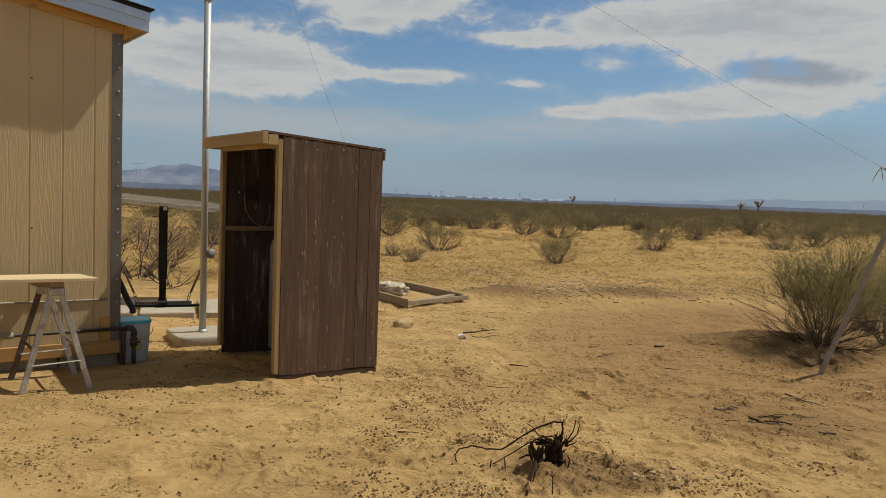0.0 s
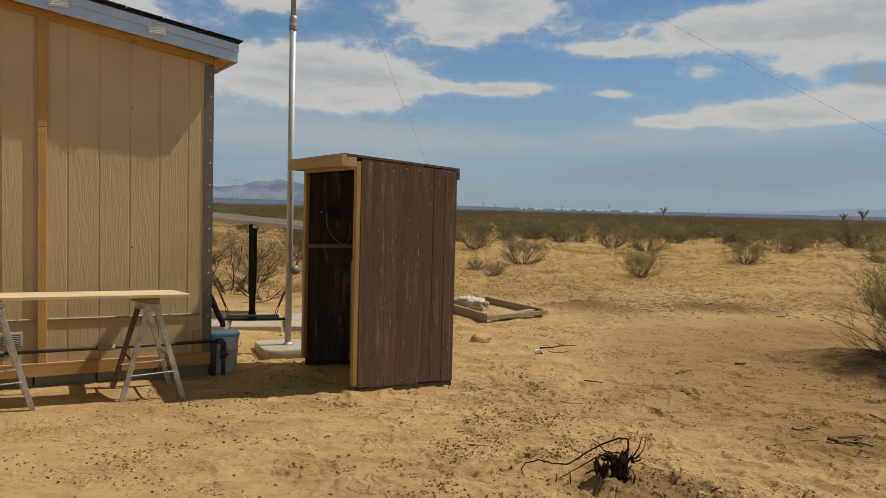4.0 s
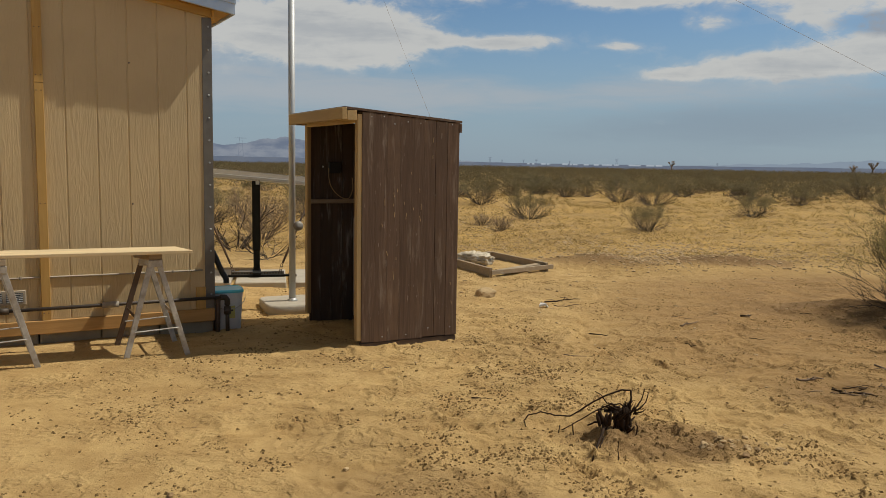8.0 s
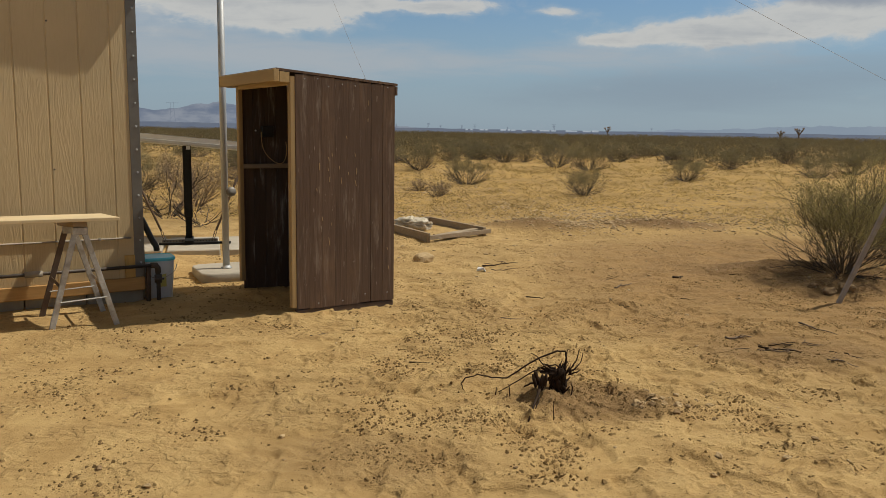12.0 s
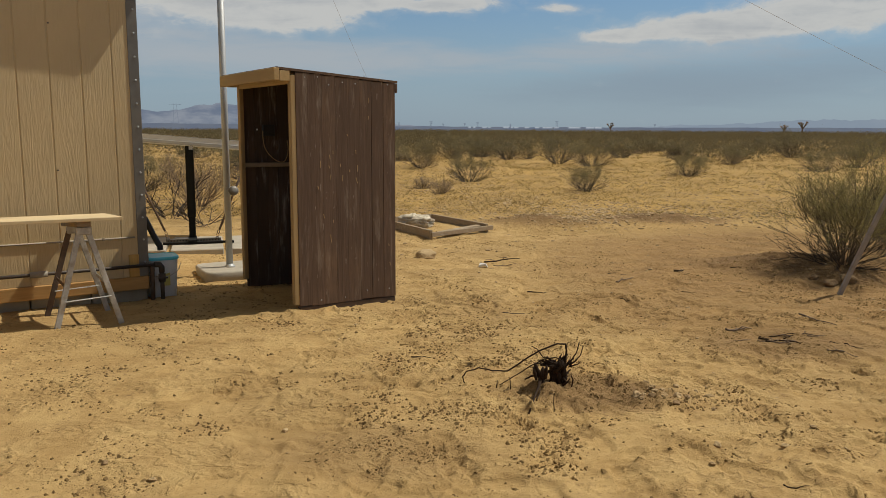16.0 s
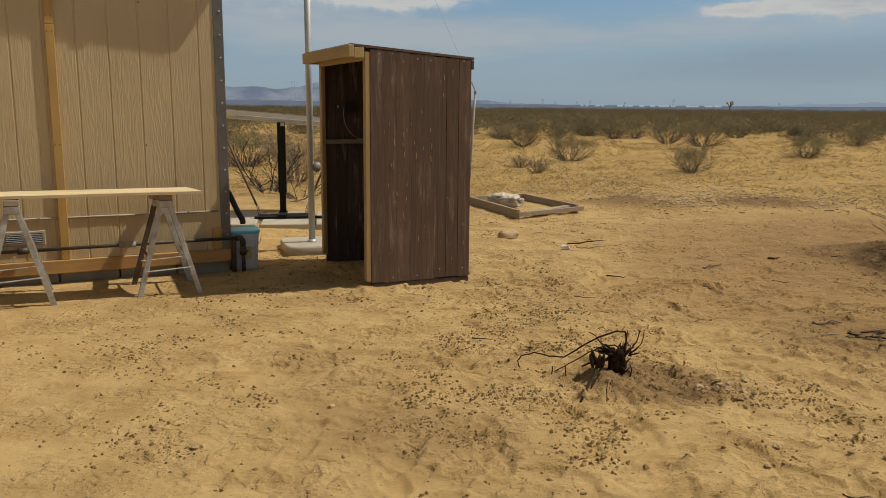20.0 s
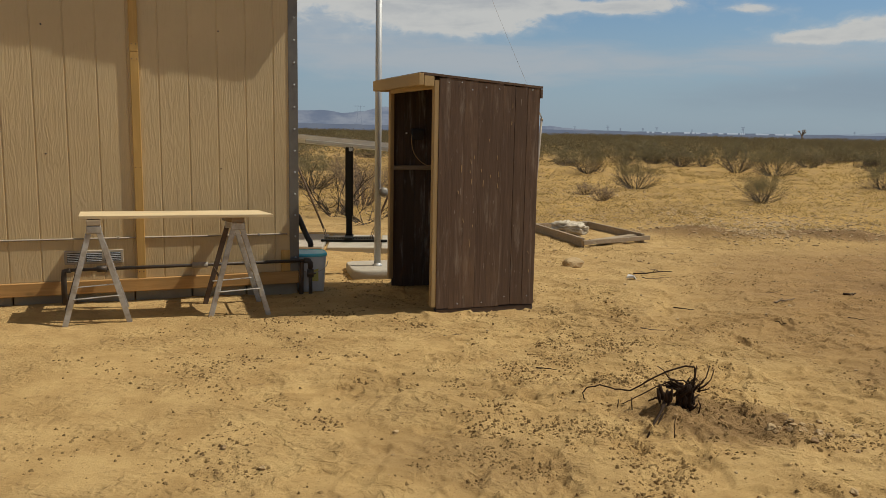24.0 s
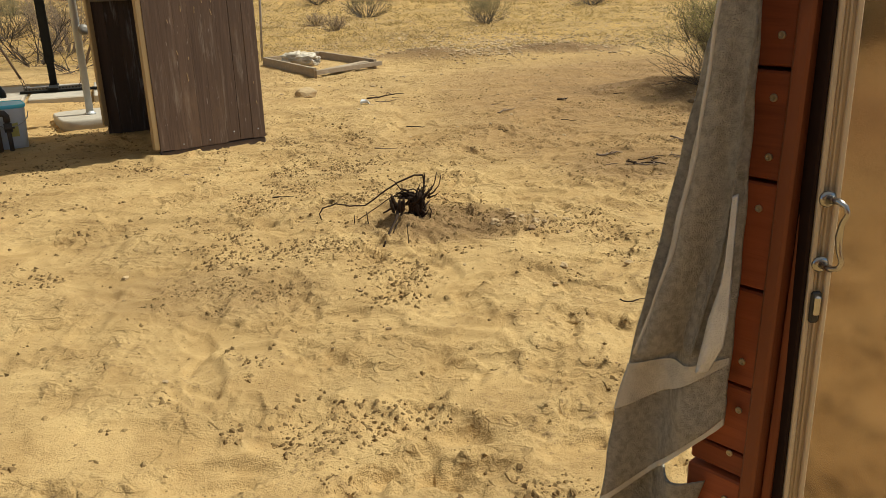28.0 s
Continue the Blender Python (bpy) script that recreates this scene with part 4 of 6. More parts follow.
def build_pad():
    p = thing("concrete_pad", pose(-1.99, 6.82, 0, 0, 0, 30), "small poured concrete pad with rounded corners", "pad")
    bm = square_ring([(0.27, -0.06), (0.275, 0.046), (0.264, 0.062)], 28, 7)
    part("slab", bm, M_CONCRETE, p)
    return p


def build_mast():
    m = thing("steel_mast", pose(*MAST, 0.068, 0, 0, 0), "tall galvanised steel pipe mast on a concrete pad", "mast")
    part("lower_pipe", a_tube([(0, 0, 0), (0, 0, 2.78)], 0.0285, 16), M_ZINC, m)
    part("upper_pipe", a_tube([(0, 0, 2.78), (0, 0, MAST_TOP - 0.09)], 0.022, 16), M_ZINC, m)
    part("coupling", lathe([(0.030, 2.74), (0.036, 2.75), (0.036, 2.79), (0.031, 2.80), (0.034, 2.82), (0.034, 2.86), (0.024, 2.87)], 18), M_ALU, m)
    c = part("clamp", a_box(0.01, 0.05, -0.02, 0.02, 0.62, 0.69, 0.003), M_ZINC, m)
    bm = lathe([(0.036, 0), (0.042, 0.005), (0.042, 0.026), (0.034, 0.038), (0.015, 0.043)], 20)
    bmesh.ops.transform(bm, verts=bm.verts, matrix=pose(0.05, 0, 0.655, 0, 70, -50))
    part("round_box", bm, M_TRIM, m, "round grey steel box")
    part("top_cap", lathe([(0.024, MAST_TOP - 0.10), (0.026, MAST_TOP - 0.09), (0.02, MAST_TOP - 0.07)], 14), M_ZINC, m)
    part("flange", lathe([(0.044, -0.006), (0.044, 0.004), (0.032, 0.008), (0.032, 0.02)], 18), M_ZINC, m)
    return m


build_pad()
build_mast()


M_DULL = plain("dull_grey_steel", (0.40, 0.34, 0.28), (0.28, 0.23, 0.18), 0.7, 0.1, 10, 70, 0.2)


def build_leaning_post():
    z = gz(3.08, 6.40)
    p = thing("leaning_steel_post", pose(3.08, 6.40, z, 0, 0, 0), "leaning rusty grey steel angle post in disturbed earth", "post")
    a, b = Vector((-0.06, 0, -0.15)), Vector((0.62, 0.02, 1.52 - z))
    bm = bmesh.new()
    bar(bm, a, b, 0.032, 0.005, (0, 1, 0))
    bar(bm, a + Vector((-0.0135, 0.016, 0)), b + Vector((-0.0135, 0.016, 0)), 0.005, 0.032, (0, 1, 0))
    part("angle_bar", bm, M_DULL, p)
    return p


def build_t_post():
    z = gz(-1.21, 10.87)
    p = thing("fence_post", pose(-1.21, 10.87, z, 0, 0, 0), "thin galvanised post standing on dry grass", "post")
    part("pipe", a_tube([(0, 0, -0.1), (0.08, 0.03, 1.44)], 0.015, 10), M_DULL, p)
    part("cap", a_tube([(0.0797, 0.03, 1.435), (0.082, 0.031, 1.47)], 0.019, 10), M_DULL, p)
    return p


build_leaning_post()
build_t_post()


def build_guy(a, b, marker=None):
    g = thing("guy_wire", Matrix.Translation(a), "thin steel guy wire running down from the mast", "wire", "guy wires")
    d = Vector(b) - Vector(a)
    pts = [Vector((0, 0, 0)) + d * k / 10 - Vector((0, 0, 0.10 * math.sin(math.pi * k / 10))) for k in range(11)]
    part("wire", a_tube(pts, 0.0012, 5), M_DULL, g)
    part("turnbuckle", a_tube([pts[-1].lerp(pts[-2], 0.02), pts[-1].lerp(pts[-2], 0.35)], 0.009, 6), M_ZINC, g)
    if marker:
        c = pts[10].lerp(pts[9], 0.4)
        for q in ((0.08, 0, -0.07), (0.03, 0.01, -0.13), (-0.06, 0.01, -0.12)):
            part("marker_tail", a_tube([c, c + Vector(q) * 0.5 + Vector((0, 0, 0.01)), c + Vector(q)], [0.004, 0.0035, 0.0015], 5), M_STRAW, g, "straw-yellow tied tail")
    return g


build_guy((*MAST, MAST_TOP), (3.69, 6.42, 1.52), True)
build_guy((*MAST, MAST_TOP), (-1.13, 10.9, 1.46))

# ---- solar panel ----
M_CELL = plain("dark_solar_glass", (0.012, 0.016, 0.035), (0.02, 0.024, 0.05), 0.08, 0, 4, 30, 0)
M_FRAME = plain("anodised_frame", (0.70, 0.70, 0.68), (0.60, 0.60, 0.58), 0.45, 0.2, 6, 40, 0.05)
M_POST = plain("black_painted_steel", (0.010, 0.010, 0.009), (0.018, 0.017, 0.015), 0.9, 0.0, 8, 50, 0.15)


def build_solar():
    s = thing("solar_panel", pose(-2.90, 8.42, 0.05, 0, 0, 19.5), "framed solar panel on a black steel post with braces", "solar panel")
    zb = 1.025
    tilt = pose(0, 0, zb, -1.6, 4.6, 0)
    def put(bm):
        bmesh.ops.transform(bm, verts=bm.verts, matrix=tilt)
        return bm
    part("glass", put(a_box(-1.00, 0.64, -0.02, 0.94, 0.066, 0.072, 0)), M_CELL, s, "dark blue solar glass")
    for x0, x1, y0, y1 in ((-1.03, 0.67, -0.05, -0.021), (-1.03, 0.67, 0.941, 0.97), (-1.03, -1.001, -0.02, 0.94), (0.641, 0.67, -0.02, 0.94)):
        part("panel_frame", put(a_box(x0, x1, y0, y1, 0.038, 0.080, 0.002)), M_FRAME, s)
        part("frame_lip", put(a_box(x0 - 0.004, x1 + 0.004, y0 - 0.004, y1 - 0.003, 0.0815, 0.086, 0.001)), M_ZINC, s)
    part("backing", put(a_box(-1.0, 0.64, -0.02, 0.94, 0.050, 0.056, 0)), M_WHITE, s)
    part("support_rail", put(a_box(-0.48, 0.62, -0.060, -0.024, 0.000, 0.036, 0.003)), M_ZINC, s, "galvanised channel rail")
    part("cross_rail", put(a_box(-0.9, 0.55, 0.40, 0.45, -0.01, 0.036, 0.002)), M_FRAME, s)
    part("post", a_box(-0.043, 0.043, -0.043, 0.043, 0.26, zb - 0.004, 0.005), M_POST, s, "black square post")
    part("post_foot", a_box(-0.034, 0.034, -0.034, 0.034, 0.0, 0.30, 0.004), M_POST, s)
    part("collar", a_box(-0.005, 0.035, -0.050, -0.044, zb - 0.045, zb - 0.006, 0.002), M_ZINC, s)
    rail = part("base_rail", a_box(-0.27, 0.29, -0.13, -0.09, 0.004, 0.045, 0.003), M_TRIM, s, "grey perforated steel rail")
    for k in range(18):
        part("slot", a_box(-0.255 + k * 0.030, -0.240 + k * 0.030, -0.1315, -0.1302, 0.018, 0.032, 0), M_BLACK, rail)
    part("base_rail", a_box(-0.30, 0.42, -0.24, -0.19, 0.0, 0.022, 0.003), M_POST, s)
    part("base_cross", a_box(-0.045, 0.045, -0.27, 0.10, 0.024, 0.046, 0.003), M_POST, s)
    for sx in (-1, 1):
        part("brace", a_tube([(sx * 0.275, -0.13, 0.13), (sx * 0.60, -0.05, 0.90)], 0.0115, 8), M_RUST, s, "rusty brace rod")
        part("brace_end", a_tube([(sx * 0.59, -0.052, 0.875), (sx * 0.625, -0.045, 0.97)], 0.017, 8), M_POST, s)
        for k in range(3):
            z = 0.045 + k * 0.032
            part("chain_link", a_tube([(sx * (0.25 + 0.008 * k) + 0.012 * math.cos(q), -0.13 + (0.006 if k % 2 else -0.006) * math.sin(q), z + 0.019 * math.sin(q)) for q in (i * math.tau / 8 for i in range(9))], 0.004, 5, caps=False), M_RUST, s)
    return s


build_solar()


def build_pavers():
    for i, (x, y, w, d) in enumerate(((-3.36, 8.18, 0.52, 1.0), (-2.82, 8.34, 0.52, 1.0), (-2.29, 8.52, 0.5, 1.0), (-3.89, 7.98, 0.5, 1.0))):
        p = thing("concrete_paver", pose(x, y, 0, 0, 0, 18.5), "flat light concrete paver under the solar panel", "paver", "pavers under the solar panel")
        part("slab", a_box(-w / 2, w / 2, -d / 2, d / 2, -0.06, 0.048 - 0.002 * i, 0.01), M_CONCRETE, p)


build_pavers()

# ---- wooden frame with a bag, lying beyond the cabinet ----
FORM = [(-1.10, 10.38), (-0.37, 9.17), (0.28, 9.86), (-0.46, 10.95)]
M_BAG = plain("dirty_white_sack", (0.70, 0.62, 0.49), (0.46, 0.38, 0.27), 0.85, 0, 9, 60, 0.6, dist=0.01)


def build_form():
    f = thing("timber_form", Matrix.Translation((-0.4, 10.2, 0)), "open weathered timber frame lying on bare ground", "frame")
    o = Vector((-0.4, 10.2, 0))
    for i, (a, b) in enumerate(zip(FORM, FORM[1:] + FORM[:1])):
        a, b = Vector((*a, 0.045)) - o, Vector((*b, 0.045)) - o
        if i == 1:
            b = b + (b - a).normalized() * 0.10
        bm = bmesh.new()
        bar(bm, a, b, 0.038, 0.105 if i != 1 else 0.05, (0, 0, 1))
        part("board", bm, M_GREY_WOOD, f)
    a, b = Vector((*FORM[1], 0.055)) - o, Vector((*FORM[2], 0.06)) - o
    bm = bmesh.new()
    bar(bm, a + Vector((0.12, 0.16, 0)), b + Vector((-0.1, 0.12, 0)), 0.09, 0.022)
    part("loose_board", bm, M_GREY_WOOD, f)
    return f


build_form()


def lump(bm, r, seed, scale=(1, 1, 1), rough=0.25, sub=2):
    res = bmesh.ops.create_icosphere(bm, subdivisions=sub, radius=r)
    for v in res["verts"]:
        n = noise.noise(v.co * (2.2 / r * 0.5) + Vector((seed, seed * 2.1, 0)))
        v.co = Vector((v.co.x * scale[0], v.co.y * scale[1], v.co.z * scale[2])) * (1 + rough * n)
    return bm


def build_bag():
    b = thing("cement_sack", pose(-0.62, 10.12, 0.07, 0, 0, -25), "crumpled dirty white sack lying in the timber frame", "sack")
    bm = bmesh.new()
    r = bmesh.ops.create_icosphere(bm, subdivisions=4, radius=1.0)
    for v in r["verts"]:
        c = v.co.copy()
        q = (abs(c.x) ** 4 + abs(c.y) ** 4 + abs(c.z) ** 4) ** -0.25
        c = c * q
        fold = 0.5 - abs(noise.noise(v.co * 2.6 + Vector((3, 1, 0))) * 1.6) - 0.55 * abs(noise.noise(v.co * 5.5))
        v.co = Vector((c.x * 0.23, c.y * 0.15, c.z * 0.080 + 0.022)) * (0.92 + 0.42 * fold)
    part("sack", bm, M_BAG, b, smooth=True)
    bm = bmesh.new()
    for x, y, s in ((0.20, -0.05, 1.0), (-0.21, 0.02, 0.9)):
        lump(bm, 0.055 * s, x * 9, (0.7, 1.4, 0.9), 0.7, 3)
        bmesh.ops.translate(bm, verts=bm.verts[-642:], vec=(x, y, 0.03))
    part("sack_end", bm, M_BAG, b, "gathered end of the sack")
    return b


build_bag()

M_ROCK = plain("pale_rock", (0.52, 0.38, 0.21), (0.38, 0.26, 0.13), 0.9, 0, 10, 70, 0.7, dist=0.01)
M_PAPER = plain("white_litter", (0.82, 0.82, 0.80), (0.72, 0.72, 0.70), 0.7, 0, 8, 50, 0.1)


def rock(x, y, w, seed, label="pale sunlit rock on bare sand", flat=0.55, mat=None):
    z = gz(x, y)
    bm = bmesh.new()
    lump(bm, w / 2, seed, (1.0, 0.75, flat), 0.55, 3)
    for f in bm.faces:
        f.smooth = False
    ob = mesh_object("rock", bm, mat or M_ROCK)
    ob.matrix_basis = pose(x, y, z + w * flat * 0.26, 0, 0, seed * 47)
    return tagged(ob, label, "rock", "loose rocks")


rock(-0.33, 7.74, 0.23, 1.3, flat=0.48)
for i, (x, y, w) in enumerate(((1.025, 3.89, 0.05), (1.08, 3.76, 0.045), (1.14, 3.72, 0.055), (1.02, 3.69, 0.05), (0.94, 3.68, 0.05), (1.30, 3.72, 0.045), (1.10, 3.56, 0.04),
                               (1.18, 3.90, 0.035), (1.42, 3.08, 0.035), (-1.25, 2.79, 0.03), (-1.01, 2.66, 0.028), (-0.65, 3.2, 0.03), (1.63, 3.32, 0.03), (1.15, 3.08, 0.04), (1.09, 2.93, 0.022), (3.13, 6.70, 0.13), (3.28, 6.74, 0.15), (3.05, 6.85, 0.09))):
    rock(x, y, w, 2.1 + i * 1.7, "small dusty stone on sandy ground", 0.6, M_ROCK if i % 3 and i < 15 else M_PEBBLE)


rk = random.Random(61)
for i in range(16):
    x, y = rk.gauss(1.07, 0.09), rk.gauss(3.73, 0.07)
    rock(x, y, rk.uniform(0.016, 0.042), 40.3 + i * 1.9, "small dusty stone on sandy ground", 0.5, M_ROCK if i % 4 else M_PEBBLE)
for i in range(14):
    x, y = rk.uniform(-1.0, 2.6), rk.uniform(2.0, 6.5)
    rock(x, y, rk.uniform(0.014, 0.028), 80.3 + i * 1.3, "small dusty stone on sandy ground", 0.55, M_ROCK if i % 3 else M_PEBBLE)


def build_litter():
    bm = bmesh.new()
    pts = [(-0.045, -0.02), (0.03, -0.035), (0.05, 0.005), (0.015, 0.03), (-0.03, 0.025)]
    v = [bm.verts.new((x, y, 0.012 + 0.02 * math.sin(i * 2.1))) for i, (x, y) in enumerate(pts)]
    w = [bm.verts.new((x * 0.9, y * 0.9, q.co.z + 0.018)) for (x, y), q in zip(pts, v)]
    bm.faces.new(v[::-1])
    bm.faces.new(w)
    for k in range(5):
        bm.faces.new((v[k], v[(k + 1) % 5], w[(k + 1) % 5], w[k]))
    ob = mesh_object("litter", bm, M_PAPER)
    ob.matrix_basis = pose(0.222, 7.36, gz(0.222, 7.36) - 0.004, 0, 0, 0)
    tagged(ob, "small white crumpled scrap on the sand", "litter")


build_litter()


def build_stick(x0, y0, x1, y1, r, seed, fork=0):
    q = random.Random(seed)
    z0 = gz(x0, y0)
    s = thing("dry_stick", Matrix.Translation((x0, y0, z0)), "dry dark stick lying on the sand", "stick", "fallen sticks")
    n = 7
    pts = []
    for k in range(n):
        f = k / (n - 1)
        x, y = x0 + (x1 - x0) * f, y0 + (y1 - y0) * f
        pts.append(Vector((x - x0 + q.uniform(-1, 1) * r, y - y0 + q.uniform(-1, 1) * 2 * r, gz(x, y) - z0 + r * 0.6 + q.uniform(0, 1.2) * r)))
    part("stem", a_tube(pts, [r * (1 - 0.6 * k / (n - 1)) for k in range(n)], 6), M_CHAR if seed % 2 else M_TWIG, s)
    for k in range(fork):
        b = pts[2 + k]
        d = Vector((q.uniform(-1, 1), q.uniform(-1, 1), 0.25)).normalized() * (pts[-1] - pts[0]).length * 0.3
        part("side_twig", a_tube([b, b + d * 0.5, b + d + Vector((0, 0, -0.02))], [r * 0.5, r * 0.4, r * 0.2], 5), M_TWIG, s)


for i, a in enumerate(((1.76, 5.03, 1.95, 5.10, 0.013, 2), (1.91, 4.83, 2.10, 4.70, 0.010, 3), (2.39, 5.46, 2.53, 5.19, 0.010, 1), (0.24, 7.55, 0.58, 7.72, 0.013, 3), (0.32, 7.42, 0.55, 7.46, 0.008, 1),
                       (0.57, 6.28, 0.72, 6.22, 0.010, 0), (1.33, 6.65, 1.5, 6.8, 0.012, 2), (1.29, 2.74, 1.38, 2.73, 0.005, 0), (-0.86, 4.83, -0.75, 4.83, 0.008, 0), (1.92, 7.1, 2.02, 7.12, 0.016, 2),
                       (2.1, 4.95, 2.3, 4.83, 0.008, 2), (2.02, 4.98, 2.2, 4.98, 0.007, 2),
                       (2.2, 4.55, 2.36, 4.50, 0.007, 1), (-0.2, 4.35, -0.08, 4.32, 0.006, 0), (0.35, 5.35, 0.5, 5.38, 0.007, 0))):
    build_stick(*a[:4], a[4] * 0.62, i, a[5])


rk = random.Random(33)
for i in range(16):
    x, y, a = rk.gauss(2.12, 0.14), rk.gauss(4.82, 0.09), rk.uniform(-0.7, 0.5)
    n = rk.uniform(0.05, 0.14)
    build_stick(x, y, x + n * math.cos(a), y + n * math.sin(a), rk.uniform(0.0025, 0.005), 100 + i)
for i in range(12):
    x, y, a = rk.uniform(-1.2, 3.0), rk.uniform(1.8, 9.0), rk.uniform(-0.8, 0.8)
    n = rk.uniform(0.05, 0.16)
    build_stick(x, y, x + n * math.cos(a), y + n * math.sin(a), rk.uniform(0.002, 0.004), 130 + i)


# ---- burnt stump with its roots ----
def build_stump():
    s = thing("burnt_stump", Matrix.Translation((0.545, 3.82, gz(0.545, 3.82))), "charred shrub stump with long bare roots above the sand", "stump")
    q = random.Random(12)
    def w(x, y, z):
        return Vector((x - 0.545, y - 3.82, z - gz(0.545, 3.82)))
    # charred heart: split shards round two gnarled cores, leaning over
    bm = bmesh.new()
    for cx, cy, cz, r, sc in ((0.572, 3.80, 0.055, 0.040, (0.75, 0.8, 1.5)), (0.590, 3.80, 0.105, 0.030, (0.9, 0.8, 1.2)), (0.548, 3.80, 0.115, 0.022, (1.3, 0.8, 0.8))):
        core = bmesh.new()
        lump(core, r, cx * 31, sc, 0.8, 3)
        bmesh.ops.translate(core, verts=core.verts, vec=w(cx, cy, cz))
        tmp = bpy.data.meshes.new("core")
        core.to_mesh(tmp)
        core.free()
        bm.from_mesh(tmp)
        bpy.data.meshes.remove(tmp)
    for k in range(46):
        f = q.random()
        base = w(0.545 + 0.05 * f + q.gauss(0, .012), 3.80 + q.gauss(0, .018), q.uniform(-0.01, 0.09))
        lean = Vector((q.uniform(-0.015, 0.055), q.uniform(-0.03, 0.03), q.uniform(0.03, 0.085)))
        tube(bm, [base, base + lean * 0.5 + Vector((q.gauss(0, .006), q.gauss(0, .006), 0)), base + lean], [q.uniform(.005, .012), q.uniform(.004, .009), q.uniform(.0008, .003)], 5)
    for k in range(14):
        base = w(0.600 + q.gauss(0, .014), 3.80 + q.gauss(0, .012), q.uniform(0.09, 0.13))
        lean = Vector((q.uniform(-0.02, 0.065), q.uniform(-0.03, 0.03), q.uniform(0.03, 0.075)))
        tube(bm, [base, base + lean * 0.5 + Vector((q.gauss(0, .008), 0, 0)), base + lean], [.0045, .003, .0008], 5)
    for k in range(9):
        base = w(0.545 + q.gauss(0, .01), 3.80, q.uniform(0.10, 0.14))
        tube(bm, [base, base + Vector((-q.uniform(.02, .045), q.uniform(-.02, .02), q.uniform(.0, .022))), base + Vector((-q.uniform(.045, .075), q.uniform(-.02, .02), q.uniform(.01, .045)))], [.007, .004, .001], 5)
    part("crown", bm, M_CHAR, s)
    # a smaller burnt fork on its own leaning stalk
    part("burnt_stalk", a_tube([w(0.412, 3.46, gz(0.412, 3.46) + 0.004), w(0.440, 3.57, gz(0.44, 3.57) + 0.014), w(0.470, 3.68, gz(0.47, 3.68) + 0.022), w(0.482, 3.735, 0.070)], [.004, .0055, .007, .010], 7), M_CHAR, s)
    for k in range(9):
        f = k / 8
        a0 = Vector((0.462 + 0.045 * f, 3.735 + q.uniform(-.015, .015), 0.060 + q.uniform(0, .015)))
        d = Vector((-0.016 + 0.026 * f + q.gauss(0, .004), q.uniform(-.012, .012), q.uniform(.045, .072)))
        part("burnt_stub", a_tube([w(*a0), w(*(a0 + d * 0.55)), w(*(a0 + d))], [.007, .0095, .0045], 6), M_CHAR, s)
    roots = [([(0.600, 3.80, 0.10), (0.612, 3.80, 0.19), (0.606, 3.80, 0.222), (0.57, 3.80, 0.226), (0.486, 3.80, 0.19), (0.40, 3.80, 0.135), (0.323, 3.80, 0.08), (0.25, 3.80, 0.082), (0.182, 3.80, 0.094), (0.118, 3.80, 0.075), (0.10, 3.80, 0.045), (0.112, 3.80, 0.015)], .0062),
             ([(0.60, 3.79, 0.13), (0.56, 3.79, 0.16), (0.504, 3.79, 0.148), (0.44, 3.79, 0.115), (0.39, 3.79, 0.078), (0.33, 3.79, 0.04), (0.285, 3.79, 0.012)], .0050),
             ([(0.62, 3.80, 0.12), (0.645, 3.80, 0.15), (0.66, 3.80, 0.18), (0.674, 3.80, 0.236)], .0045),
             ([(0.63, 3.81, 0.11), (0.665, 3.81, 0.14), (0.685, 3.81, 0.17), (0.694, 3.81, 0.216)], .0045),
             ([(0.60, 3.82, 0.12), (0.612, 3.82, 0.17), (0.618, 3.82, 0.225)], .005),
             ([(0.505, 3.78, 0.05), (0.487, 3.74, 0.03), (0.475, 3.66, 0.02), (0.455, 3.60, 0.0)], .006),
             ([(0.49, 3.80, 0.06), (0.44, 3.79, 0.06), (0.41, 3.80, 0.04)], .008),
             ([(0.34, 3.72, 0.0), (0.335, 3.72, 0.05), (0.33, 3.72, 0.075)], .004),
             ([(0.27, 3.76, 0.0), (0.272, 3.76, 0.045)], .004),
             ([(0.525, 3.45, 0.0), (0.52, 3.45, 0.05), (0.524, 3.45, 0.09)], .003),
             ([(0.50, 3.82, 0.15), (0.47, 3.82, 0.19), (0.44, 3.82, 0.205)], .004),
             ([(0.63, 3.74, 0.0), (0.64, 3.74, 0.06), (0.632, 3.74, 0.085)], .005)]
    for pts, r in roots:
        fine = []
        for a, b in zip(pts, pts[1:]):
            for k in range(3):
                fine.append(w(*Vector(a).lerp(Vector(b), k / 3)) + Vector((q.uniform(-1, 1), q.uniform(-1, 1), q.uniform(-1, 1))) * r * 0.35)
        fine.append(w(*pts[-1]))
        part("root", a_tube(fine, [r * 0.8 * (1 - 0.45 * k / len(fine)) for k in range(len(fine))], 6), M_CHAR, s)
    return s


build_stump()

